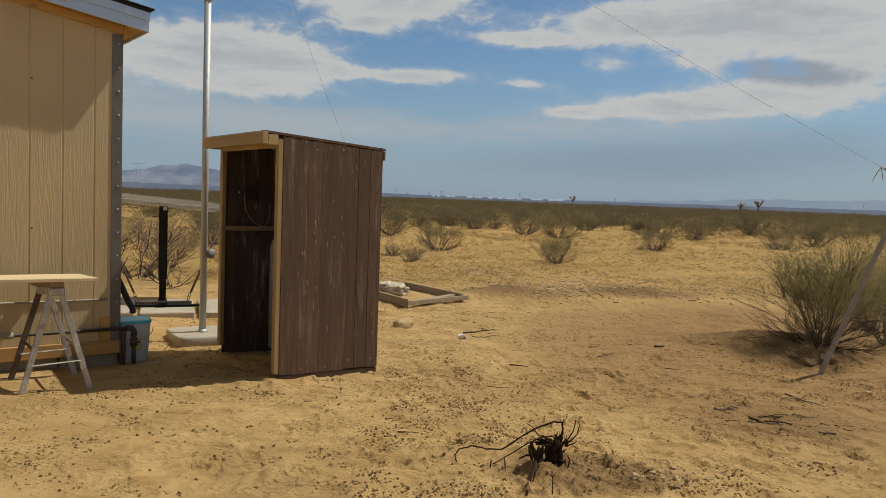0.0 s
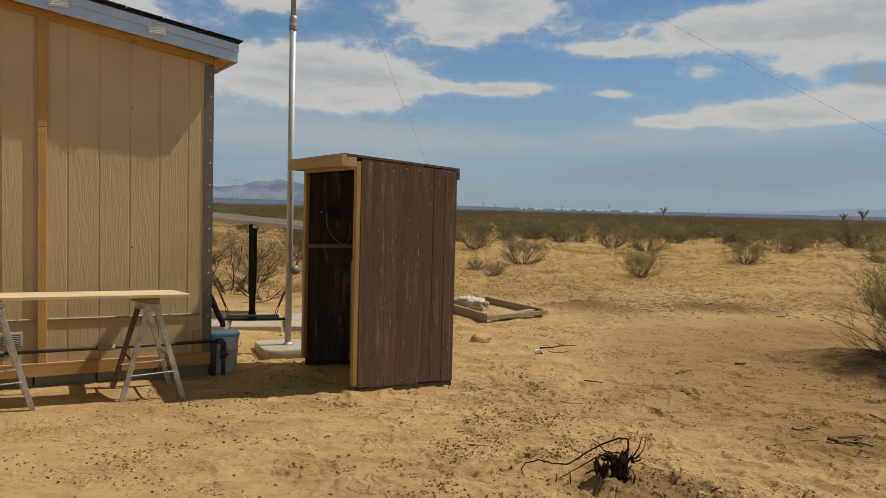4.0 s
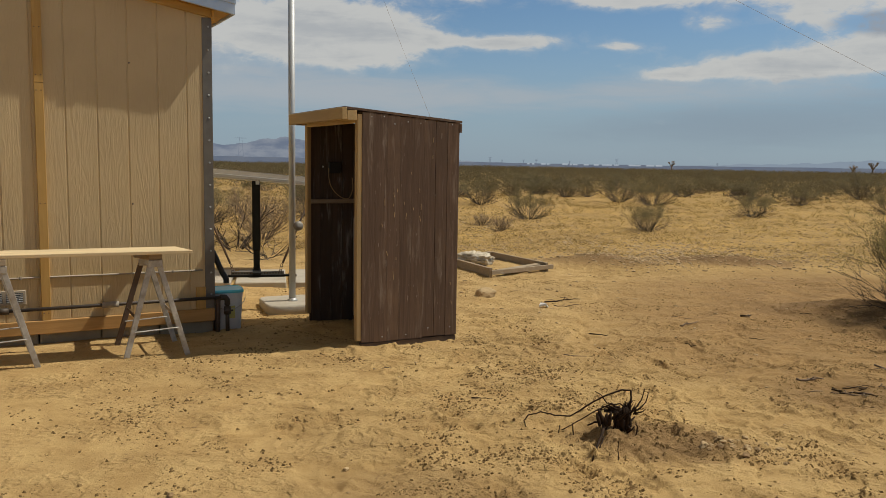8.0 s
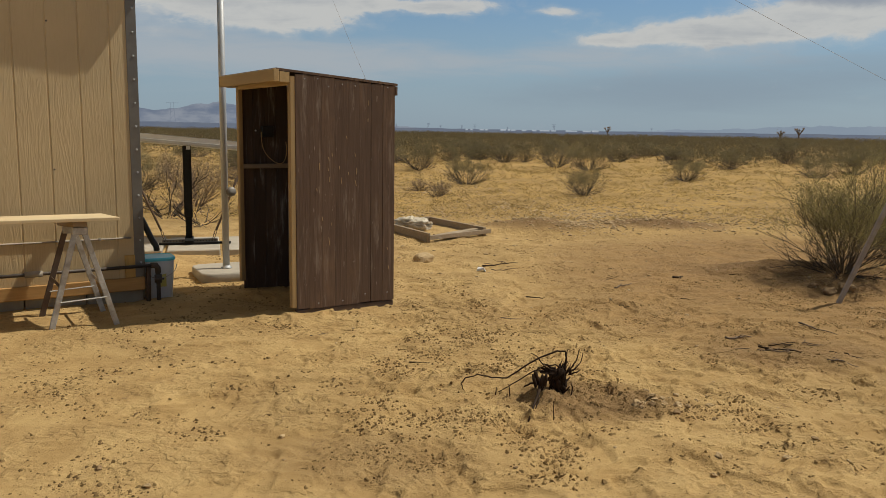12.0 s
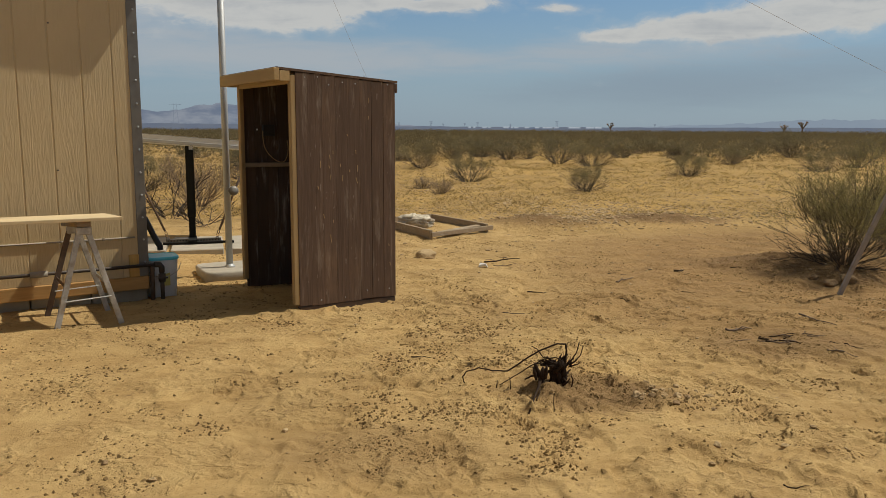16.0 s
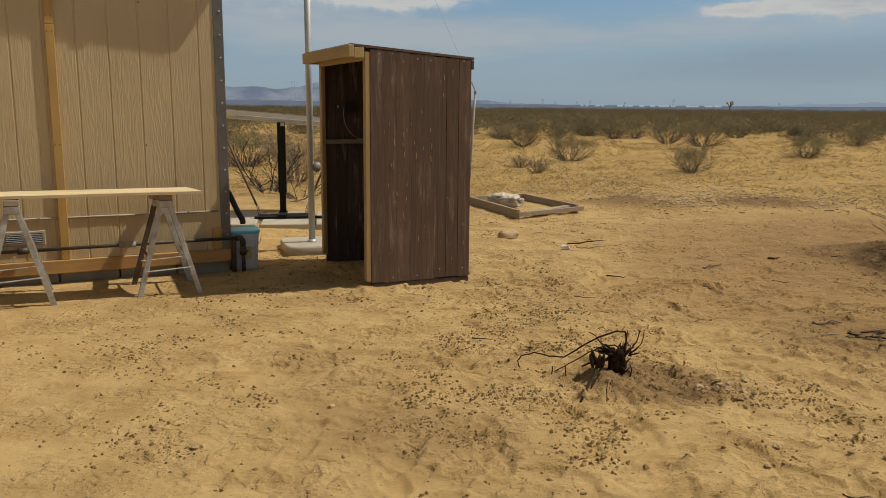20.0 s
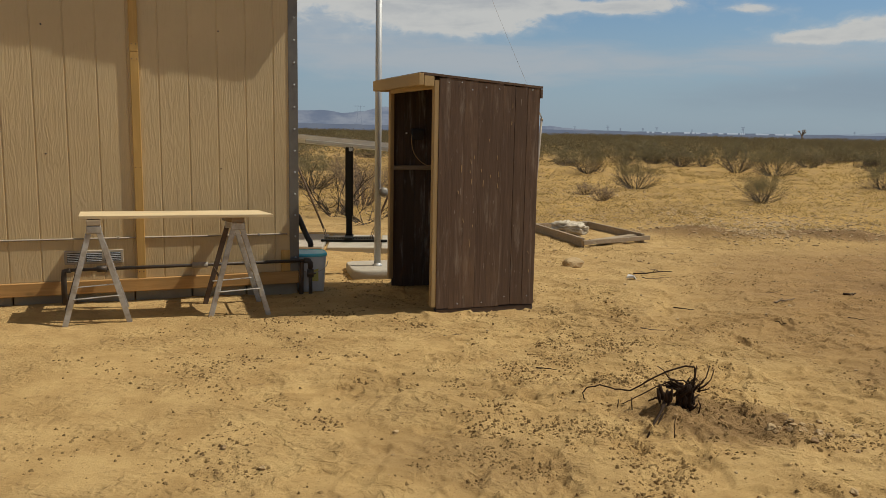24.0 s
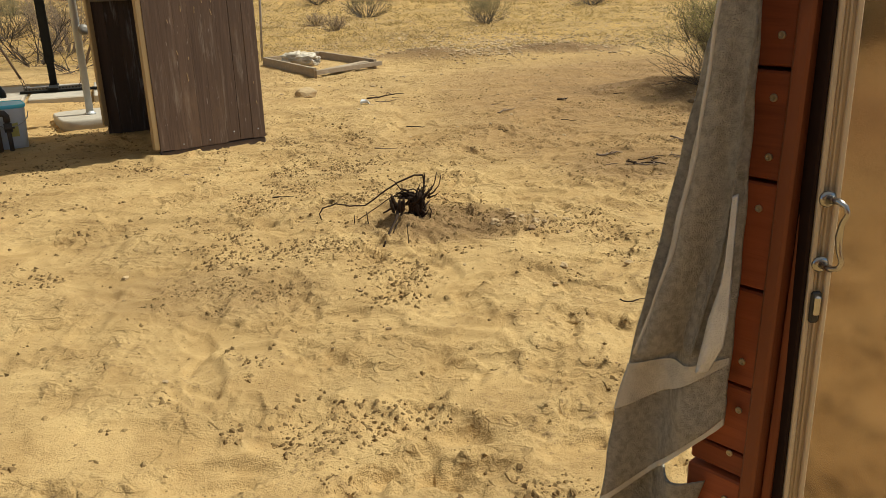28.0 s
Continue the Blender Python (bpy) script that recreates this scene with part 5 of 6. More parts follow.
# ---- shrubs ----
def shrub_arrays(seed, h, spread, stems, leaves, leaf, thin=1.0, low=0.35, bare=0.3, kids=(3, 2), tuft=0.030, foot=0.07):
    """Stems that fan out from the base, twigs off them, and small leaves on the outer twigs."""
    q = random.Random(seed)
    bv, bf, lv, lf = [], [], [], []
    tips = []

    def limb(p, d, length, r, depth):
        n = 4 if depth < 2 else 3
        pts = [p]
        for k in range(n):
            d = (d + Vector((q.gauss(0, .18), q.gauss(0, .18), q.gauss(0.03, .12)))).normalized()
            p = p + d * length / n
            pts.append(p)
        for k in range(n):
            a, b = pts[k], pts[k + 1]
            ra, rb = r * (1 - 0.6 * k / n), r * (1 - 0.6 * (k + 1) / n)
            x = (b - a).orthogonal().normalized()
            y = (b - a).normalized().cross(x)
            i = len(bv)
            for c, rr in ((a, ra), (b, rb)):
                for t in (0, 2.094, 4.189):
                    bv.append(c + (x * math.cos(t) + y * math.sin(t)) * rr)
            for j in range(3):
                bf.append((i + j, i + (j + 1) % 3, i + 3 + (j + 1) % 3, i + 3 + j))
            if depth >= 1:
                tips.append((a.lerp(b, q.random()), b - a))
        if depth < 2:
            for k in range(kids[depth]):
                f = q.uniform(0.3, 1.0)
                a = pts[min(n, int(f * n))]
                limb(a, (d + Vector((q.gauss(0, .55), q.gauss(0, .55), q.gauss(0.15, .3)))).normalized(), length * q.uniform(.35, .6), r * 0.5, depth + 1)
        else:
            tips.append((pts[-1], d * 0.05))

    for k in range(stems):
        a = q.uniform(0, math.tau)
        tilt = q.uniform(0.05, 1.5) ** 0.8
        d = Vector((math.cos(a) * tilt * spread / h, math.sin(a) * tilt * spread / h, 1.0 if q.random() > low * 0.5 else 0.45)).normalized()
        limb(Vector((math.cos(a) * foot * h, math.sin(a) * foot * h, -0.03)), d, h * q.uniform(.5, .8), 0.011 * thin * q.uniform(.7, 1.3), 0)
    tips = [t for t in tips if t[0].z > bare * h * q.uniform(.6, 1.3)] or tips
    for k in range(leaves):
        p, d = q.choice(tips)
        p = p + Vector((q.gauss(0, 1), q.gauss(0, 1), abs(q.gauss(0, 1.5)))) * h * tuft
        u = Vector((q.gauss(0, 1), q.gauss(0, 1), q.gauss(.4, 1))).normalized() * leaf * q.uniform(.6, 1.3)
        v = u.orthogonal().normalized() * leaf * 0.28
        i = len(lv)
        lv.extend((p, p + u * 0.5 + v, p + u, p + u * 0.5 - v))
        lf.append((i, i + 1, i + 2, i + 3))
    return bv, bf, lv, lf


def build_shrub(x, y, seed, h, spread, stems, leaves, leaf, mat=None, bark=None, label="", thin=1.0, low=0.35, bare=0.3, kids=(3, 2), tuft=0.030, foot=0.07):
    bv, bf, lv, lf = shrub_arrays(seed, h, spread, stems, leaves, leaf, thin, low, bare, kids, tuft, foot)
    s = thing("desert_shrub", pose(x, y, gz(x, y), 0, 0, seed * 31 % 360), label or "grey-green creosote shrub with dark woody stems", "shrub", "desert shrubs")
    arrays("woody_base", [tuple(v) for v in bv], bf, bark or M_BARK, s)
    if leaves:
        arrays("foliage", [tuple(v) for v in lv], lf, mat or M_LEAF, s)
    return s


M_DEAD = plain("dead_branch", (0.050, 0.039, 0.030), (0.10, 0.078, 0.06), 0.9, 0, 12, 60, 0.3)
# the large creosote by the leaning post
build_shrub(3.45, 7.20, 4, 1.16, 0.82, 46, 22000, 0.0125, M_CREOSOTE, M_BARK, label="large creosote shrub with feathery olive leaves beside leaning post", low=0.5, bare=0.24, thin=0.45, kids=(6, 4), tuft=0.024, foot=0.035)
build_shrub(4.35, 7.75, 6, 1.10, 0.95, 36, 12000, 0.0125, M_CREOSOTE, M_BARK, label="creosote shrub with feathery olive leaves", low=0.4, bare=0.34, thin=0.45, kids=(6, 4), tuft=0.024, foot=0.035)
build_shrub(3.40, 7.18, 9, 0.80, 1.75, 20, 600, 0.012, bark=M_DEAD, label="bare low branches of a creosote shrub", low=1.2, bare=0.6, thin=0.42, kids=(6, 3), foot=0.05)
build_shrub(4.75, 8.7, 14, 1.1, 0.9, 36, 12000, 0.015, M_CREOSOTE, M_BARK, label="olive creosote shrub behind the leaning post", thin=0.6, kids=(4, 3), tuft=0.028)
# dead and dry shrubs behind the solar panel
build_shrub(-4.25, 11.3, 21, 1.15, 1.7, 12, 0, 0.02, bark=M_DEAD, label="leafless dark dead shrub behind the solar panel", thin=0.9, low=0.9, kids=(4, 3))
build_shrub(-3.45, 10.4, 22, 0.8, 1.8, 9, 0, 0.02, bark=M_DEAD, label="leafless dark dead shrub with long low branches", thin=0.9, low=1.0, kids=(4, 3))
build_shrub(-4.3, 12.6, 23, 1.15, 1.1, 50, 3000, 0.022, M_LEAF_DRY, M_TWIG, label="grey dry shrub beyond the solar panel", thin=0.5, kids=(4, 3))
build_shrub(-3.0, 12.4, 24, 1.0, 1.0, 50, 3000, 0.022, M_LEAF_DRY, M_TWIG, label="grey dry shrub beyond the solar panel", thin=0.5, kids=(4, 3))
M_STEM = plain("grey_brown_stem", (0.085, 0.067, 0.050), (0.17, 0.138, 0.10), 0.9, 0, 12, 60, 0.3)
# models for the open desert
TALL = [build_shrub(2.35, 16.45, 31, 0.74, 1.15, 46, 7000, 0.016, bark=M_STEM, bare=0.36, thin=0.5, tuft=0.045), build_shrub(5.92, 22.35, 32, 0.88, 2.10, 46, 7000, 0.018, bark=M_STEM, bare=0.40, thin=0.6, tuft=0.045),
        build_shrub(-0.05, 18.95, 33, 0.92, 1.85, 46, 6600, 0.017, bark=M_STEM, bare=0.40, thin=0.55, tuft=0.045), build_shrub(-1.39, 22.6, 34, 0.94, 1.45, 46, 6600, 0.018, bark=M_STEM, bare=0.38, thin=0.6, tuft=0.045)]
DRY = [build_shrub(-0.56, 15.6, 35, 0.38, 0.55, 40, 2600, 0.013, M_LEAF_DRY, M_TWIG, label="small dry brown shrub on straw-coloured ground", thin=0.35), build_shrub(-1.0, 16.75, 36, 0.38, 0.60, 40, 2600, 0.013, M_LEAF_DRY, M_TWIG, label="small dry brown shrub on straw-coloured ground", thin=0.35)]
FIXED = [(4.09, 28.1, 1.75, 2), (3.1, 30.0, 1.5, 3), (1.33, 33.7, 1.35, 3), (2.22, 34.3, 1.2, 3), (-2.62, 28.8, 1.1, 2), (4.1, 43.7, 1.5, 2), (13.3, 34.7, 1.8, 2), (0.3, 37, 1.5, 1), (-0.9, 34, 1.4, 2), (-3.2, 33, 1.4, 1), (8.3, 33, 1.5, 1),
         (9.2, 29.5, 1.4, 2), (6.4, 36, 1.6, 3), (10.5, 25, 1.3, 1), (12.5, 27, 1.5, 2), (7.6, 11.9, 1.5, 3), (9.3, 13.8, 1.6, 3), (6.3, 10.6, 1.3, 2), (-6.5, 15.5, 1.6, 1), (-8.5, 18, 1.7, 2), (-5.2, 18.5, 1.5, 3),
         (-10.5, 22, 1.7, 2), (-7.0, 24.5, 1.6, 1), (-12.5, 27, 1.7, 3)]
rs = random.Random(77)
for x, y, k, i in FIXED:
    k *= 0.82
    copy_thing(TALL[i], Matrix()).matrix_basis = pose(x, y, gz(x, y), 0, 0, rs.uniform(0, 360)) @ Matrix.Diagonal((k, k, k * rs.uniform(.85, 1.1), 1))
n = 0
while n < 90:
    d, a = 33 + 50 * rs.random() ** 0.8, radians(rs.uniform(-42, 42))
    x, y = -d * math.sin(a), d * math.cos(a)
    src = rs.choice(TALL + TALL + TALL + DRY)
    k = rs.uniform(0.9, 1.6)
    copy_thing(src, Matrix()).matrix_basis = pose(x, y, gz(x, y), 0, 0, rs.uniform(0, 360)) @ Matrix.Diagonal((k, k, k * rs.uniform(.55, .85), 1))
    n += 1


def build_far_scrub():
    """The unbroken scrub towards the horizon."""
    g = np.random.default_rng(5)
    V, F = [], []
    base = 0
    for ring, count, lo, hi, leaf in ((0, 4600, 34, 115, 0.075), (1, 4200, 95, 185, 0.14)):
        d = np.sqrt(g.uniform(lo * lo, hi * hi, count))
        a = np.radians(g.uniform(-46, 46, count))
        per = (150, 90)[ring]
        cx, cy = -d * np.sin(a), d * np.cos(a)
        h = g.uniform(0.45, 1.05, count)
        w = h * g.uniform(0.9, 1.5, count) 
        for i in range(count):
            t = g.uniform(0, math.tau, per)
            rr = np.sqrt(g.uniform(0, 1, per))
            zz = g.uniform(0.08, 1, per) ** 0.8
            px = cx[i] + rr * np.cos(t) * w[i] * (0.45 + 0.55 * zz)
            py = cy[i] + rr * np.sin(t) * w[i] * (0.45 + 0.55 * zz)
            pz = zz * h[i] * (1 - 0.35 * rr * rr)
            p = np.stack([px, py, pz], 1)
            e = g.normal(0, leaf * 0.5, (per, 2, 3))
            V.append(np.concatenate([p[:, None], p[:, None] + e], 1).reshape(-1, 3))
            F.append(np.arange(base, base + per * 3).reshape(-1, 3))
            base += per * 3
    ob = arrays("far_scrub", np.concatenate(V).tolist(), np.concatenate(F).tolist(), M_FAR)
    tagged(ob, "distant olive desert scrub spreading to the horizon", "scrub", kind="stuff")


def island_material(name, c1, c2, rough):
    m, t, b = material(name, rough)
    b.inputs["Specular IOR Level"].default_value = 0.0
    r = t.nodes.new("ShaderNodeNewGeometry").outputs["Random Per Island"]
    v = coords(t, (1, 1, 1), False)
    n1 = noise_node(t, v, 0.11, 4, 0.6)
    c = mix(t, math_node(t, "ADD", math_node(t, "MULTIPLY", r, 0.5), math_node(t, "MULTIPLY", ramp(t, n1, .35, .65), 0.5)), c1, c2)
    t.links.new(c, b.inputs["Base Color"])
    return m


M_FAR = leafy("far_scrub_leaf", (0.125, 0.105, 0.055), (0.225, 0.18, 0.095), True)
M_BLADE = leafy("straw_blades", (0.62, 0.44, 0.16), (0.22, 0.15, 0.062), True)
M_GRIT = island_material("grit", (0.11, 0.066, 0.029), (0.46, 0.31, 0.138), 0.95)
build_far_scrub()


def build_grass():
    g = np.random.default_rng(9)
    n = 26000
    d = 10.5 + 50 * g.uniform(0, 1, n) ** 1.6
    a = np.radians(g.uniform(-45, 45, n))
    x, y = -d * np.sin(a), d * np.cos(a)
    keep = vnoise(x * 0.45, y * 0.45, 21) + 0.5 * vnoise(x * 1.9, y * 1.9, 22) > 0.52
    keep &= ~((np.abs(x - 1.9) < 3.0) & (y < 11.6)) & ~((x > -4.6) & (x < -0.9) & (y < 11.2) & (x < -1.2))
    x, y, d = x[keep], y[keep], d[keep]
    z = height(x, y)
    per = 5
    m = len(x)
    s = (0.040 + 0.06 * g.uniform(0, 1, m) * np.clip(d / 16, 0.6, 2.2))[:, None]
    ox, oy = g.normal(0, 0.05, (m, per)), g.normal(0, 0.05, (m, per))
    bx, by = x[:, None] + ox, y[:, None] + oy
    lx, ly = g.normal(0, 1.2, (m, per)) * s, g.normal(0, 1.2, (m, per)) * s
    wd = np.clip(d / 16, 0.7, 3)[:, None] * 0.006
    zz = np.repeat(z[:, None], per, 1)
    A = np.stack([bx - wd, by, zz - 0.01], 2)
    B = np.stack([bx + wd, by, zz - 0.01], 2)
    C = np.stack([bx + lx, by + ly, zz + s * g.uniform(.3, .9, (m, per))], 2)
    V = np.stack([A, B, C], 2).reshape(-1, 3)
    F = np.arange(len(V)).reshape(-1, 3)
    tagged(arrays("dry_grass", V.tolist(), F.tolist(), M_BLADE), "low straw-coloured dry grass on the open flat", "grass", kind="stuff")


build_grass()


def build_grit():
    """Clods and pebbles strewn over the yard, thicker in patches."""
    g = np.random.default_rng(13)
    n = 480000
    x, y = g.uniform(-3.4, 4.4, n), 1.2 + 8.8 * g.uniform(0, 1, n) ** 1.4
    p = vnoise(x * 1.5, y * 1.9, 31) * 0.34 + vnoise(x * 4.1, y * 5.0, 32) * 0.36 + vnoise(x * 9, y * 11, 33) * 0.36 + vnoise(x * 23, y * 27, 34) * 0.20
    spots = np.exp(-(((x - 0.85) / 0.5) ** 2 + ((y - 3.72) / 0.3) ** 2)) + 0.8 * np.exp(-(((x + 0.35) / 0.55) ** 2 + ((y - 2.95) / 0.4) ** 2)) + 0.6 * np.exp(-(((x - 2.0) / 0.4) ** 2 + ((y - 4.8) / 0.25) ** 2)) + 0.6 * np.exp(-(((x - 0.3) / 0.8) ** 2 + ((y - 2.6) / 0.3) ** 2)) + 0.4 * np.exp(-(((x + 0.2) / 0.9) ** 2 + ((y - 4.2) / 0.5) ** 2))
    keep = g.uniform(0, 1, n) < np.clip((p - 0.665) * 4.5 + spots * np.clip(p - 0.52, 0, 1) * 2.0, 0.016, 0.85) * (0.10 + 0.90 * worn(x, y)) * np.clip(1.2 - (y - 3.5) / 4.0, 0.12, 1.0)
    x, y = x[keep], y[keep]
    extra = 900
    ex, ey = np.concatenate([g.normal(0.72, 0.3, extra), g.normal(1.05, 0.12, 120), g.uniform(-3, 5.5, 900)]), np.concatenate([g.normal(3.74, 0.14, extra), g.normal(3.75, 0.08, 120), g.uniform(9.5, 17, 900)])
    heaps = ((1.02, 10.80, 0.45, 0.22, 500), (2.70, 11.23, 0.55, 0.22, 500), (2.88, 7.45, 0.35, 0.22, 400), (2.1, 4.82, 0.2, 0.12, 250))
    ex = np.concatenate([ex] + [g.normal(a, s, k) for a, _, s, _, k in heaps])
    ey = np.concatenate([ey] + [g.normal(b, s, k) for _, b, _, s, k in heaps])
    x, y = np.concatenate([x, ex]), np.concatenate([y, ey])
    m = len(x)
    s = 0.0018 + 0.0100 * g.uniform(0, 1, m) ** 4.5 + 0.00025 * np.clip(y - 3, 0, 8)
    z = surface(x, y) + s * 0.15
    octa = np.array([(1, 0, -.3), (0, 1, -.3), (-1, 0, -.3), (0, -1, -.3), (.45, .15, .6), (-.45, -.15, .55)], float)
    tri = np.array([(0, 1, 4), (1, 5, 4), (1, 2, 5), (2, 3, 5), (3, 4, 5), (3, 0, 4)])
    V = octa[None] * s[:, None, None] * g.uniform(0.6, 1.4, (m, 6, 1))
    r = g.uniform(0, math.tau, m)
    c, sn = np.cos(r)[:, None], np.sin(r)[:, None]
    V = np.stack([V[..., 0] * c - V[..., 1] * sn, V[..., 0] * sn + V[..., 1] * c, V[..., 2]], 2) + np.stack([x, y, z], 1)[:, None]
    F = (tri[None] + (np.arange(m) * 6)[:, None, None]).reshape(-1, 3)
    tagged(arrays("grit", V.reshape(-1, 3).tolist(), F.tolist(), M_GRIT), "fine brown clods and pebbles strewn over the sand", "pebbles", kind="stuff")


build_grit()


def build_gravel():
    """Pale stones washed out on the flat beyond the heaps, with a few over the yard."""
    g = np.random.default_rng(29)
    x = np.concatenate([g.normal(2.6, 1.7, 3000), g.uniform(-5, 9, 5200), g.uniform(-1.5, 3.4, 420), g.normal(1.5, 0.5, 700)])
    y = np.concatenate([g.normal(12.3, 0.9, 3000), g.uniform(10.8, 22, 5200), g.uniform(2.2, 10, 420), g.normal(11.0, 0.35, 700)])
    ok = ~((x < -0.9) & (y < 11.3))
    x, y = x[ok], y[ok]
    m = len(x)
    s = (0.004 + 0.020 * g.uniform(0, 1, m) ** 3.5) * np.clip(y / 9.0, 0.35, 1.3)
    bm = bmesh.new()
    bmesh.ops.create_icosphere(bm, subdivisions=1, radius=1.0)
    base = np.array([v.co[:] for v in bm.verts])
    tri = np.array([[v.index for v in f.verts] for f in bm.faces])
    bm.free()
    V = base[None] * s[:, None, None] * g.uniform(0.7, 1.3, (m, len(base), 1)) * np.stack([g.uniform(.8, 1.5, m), g.uniform(.7, 1.3, m), g.uniform(.4, .8, m)], 1)[:, None]
    V = V + np.stack([x, y, surface(x, y) + s * 0.1], 1)[:, None]
    F = (tri[None] + (np.arange(m) * len(base))[:, None, None]).reshape(-1, 3)
    tagged(arrays("gravel", V.reshape(-1, 3).tolist(), F.tolist(), M_GRAVEL), "pale angular gravel scattered on the flat", "gravel", kind="stuff")


M_CLODS = island_material("crumbled_soil", (0.13, 0.079, 0.035), (0.50, 0.34, 0.150), 0.95)
M_GRAVEL = island_material("pale_gravel", (0.28, 0.185, 0.095), (0.60, 0.45, 0.27), 0.9)
build_gravel()


def build_lumps():
    """Crumbled lumps of the same sand, half sunk, between the footprints."""
    g = np.random.default_rng(23)
    n = 150000
    x, y = g.uniform(-3.6, 4.2, n), 1.3 + 8.5 * g.uniform(0, 1, n) ** 1.3
    p = vnoise(x * 1.5, y * 1.9, 31) * 0.34 + vnoise(x * 4.1, y * 5.0, 32) * 0.36 + vnoise(x * 9, y * 11, 33) * 0.30 + vnoise(x * 23, y * 27, 52) * 0.16
    keep = g.uniform(0, 1, n) < np.clip((p - 0.60) * 3.2, 0.012, 0.8) * (0.1 + 0.9 * worn(x, y))
    x, y = x[keep], y[keep]
    m = len(x)
    s = 0.0026 + 0.0088 * g.uniform(0, 1, m) ** 4
    base = np.array([(1, 0, 0), (0.31, 0.95, 0), (-0.81, 0.59, 0), (-0.81, -0.59, 0), (0.31, -0.95, 0), (0.35, 0.25, 0.9), (-0.3, -0.2, 1.0), (0, 0, -0.8)], float)
    tri = np.array([(0, 1, 5), (1, 2, 5), (2, 6, 5), (2, 3, 6), (3, 4, 6), (4, 5, 6), (4, 0, 5), (1, 0, 7), (2, 1, 7), (3, 2, 7), (4, 3, 7), (0, 4, 7)])
    V = base[None] * s[:, None, None] * g.uniform(0.7, 1.3, (m, len(base), 1)) * np.stack([g.uniform(.7, 1.5, m), g.uniform(.7, 1.5, m), g.uniform(.4, .8, m)], 1)[:, None]
    V = V + np.stack([x, y, surface(x, y)], 1)[:, None]
    F = (tri[None] + (np.arange(m) * len(base))[:, None, None]).reshape(-1, 3)
    tagged(arrays("sand_clods", V.reshape(-1, 3).tolist(), F.tolist(), M_CLODS), "crumbled lumps of brown sand", "sand", kind="stuff")


build_lumps()


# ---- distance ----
# far things glow in flat colours that already hold haze and sunlight
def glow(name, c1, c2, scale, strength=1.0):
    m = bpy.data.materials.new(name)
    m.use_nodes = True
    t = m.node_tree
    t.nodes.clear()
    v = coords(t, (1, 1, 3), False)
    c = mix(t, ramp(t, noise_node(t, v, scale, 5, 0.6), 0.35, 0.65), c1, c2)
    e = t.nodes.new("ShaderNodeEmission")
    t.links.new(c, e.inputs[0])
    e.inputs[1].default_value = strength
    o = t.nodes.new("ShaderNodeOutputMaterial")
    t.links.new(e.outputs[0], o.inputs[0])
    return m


def ridge(name, dist, prof, rough, seed, mat, label):
    """A far range: heights in degrees along a bearing, with a craggy crest."""
    prof = sorted(prof)
    a0, a1 = prof[0][0], prof[-1][0]
    az = np.linspace(a0, a1, 700)
    el = np.interp(az, [p[0] for p in prof], [p[1] for p in prof])
    el = el + rough * (vnoise(az * 1.1, az * 0, seed) - 0.5 + 0.6 * (vnoise(az * 3.3, az * 0, seed + 1) - 0.5) + 0.3 * (vnoise(az * 9, az * 0, seed + 2) - 0.5))
    el = np.maximum(el, 0.02)
    V, F = [], []
    for k, (a, e) in enumerate(zip(np.radians(az), el)):
        s, c = -math.sin(a), math.cos(a)
        h = dist * math.tan(radians(e))
        V += [(dist * s, dist * c, -60.0), (dist * 1.02 * s, dist * 1.02 * c, h), (dist * 1.05 * s, dist * 1.05 * c, -60.0)]
        if k:
            i = 3 * k
            F += [(i - 3, i, i + 1, i - 2), (i - 2, i + 1, i + 2, i - 1)]
    tagged(arrays(name, V, F, mat), label, "mountains", kind="structure")


# distance haze is put into these glowing range and plain colours
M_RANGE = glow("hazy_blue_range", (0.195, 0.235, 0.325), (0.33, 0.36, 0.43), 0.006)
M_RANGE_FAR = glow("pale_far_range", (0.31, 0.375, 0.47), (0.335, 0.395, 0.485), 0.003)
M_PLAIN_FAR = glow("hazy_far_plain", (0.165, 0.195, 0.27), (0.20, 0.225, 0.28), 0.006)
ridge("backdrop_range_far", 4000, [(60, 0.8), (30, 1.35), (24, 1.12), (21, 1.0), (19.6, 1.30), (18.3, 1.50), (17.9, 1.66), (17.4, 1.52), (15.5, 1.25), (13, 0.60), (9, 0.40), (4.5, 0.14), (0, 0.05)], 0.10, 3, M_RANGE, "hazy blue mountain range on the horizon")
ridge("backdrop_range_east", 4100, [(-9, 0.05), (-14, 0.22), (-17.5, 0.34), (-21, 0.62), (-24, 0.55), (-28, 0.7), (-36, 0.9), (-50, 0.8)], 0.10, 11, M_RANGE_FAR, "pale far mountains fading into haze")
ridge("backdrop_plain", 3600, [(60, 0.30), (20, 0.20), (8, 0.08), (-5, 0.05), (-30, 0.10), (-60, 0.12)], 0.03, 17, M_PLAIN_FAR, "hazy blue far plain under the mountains")

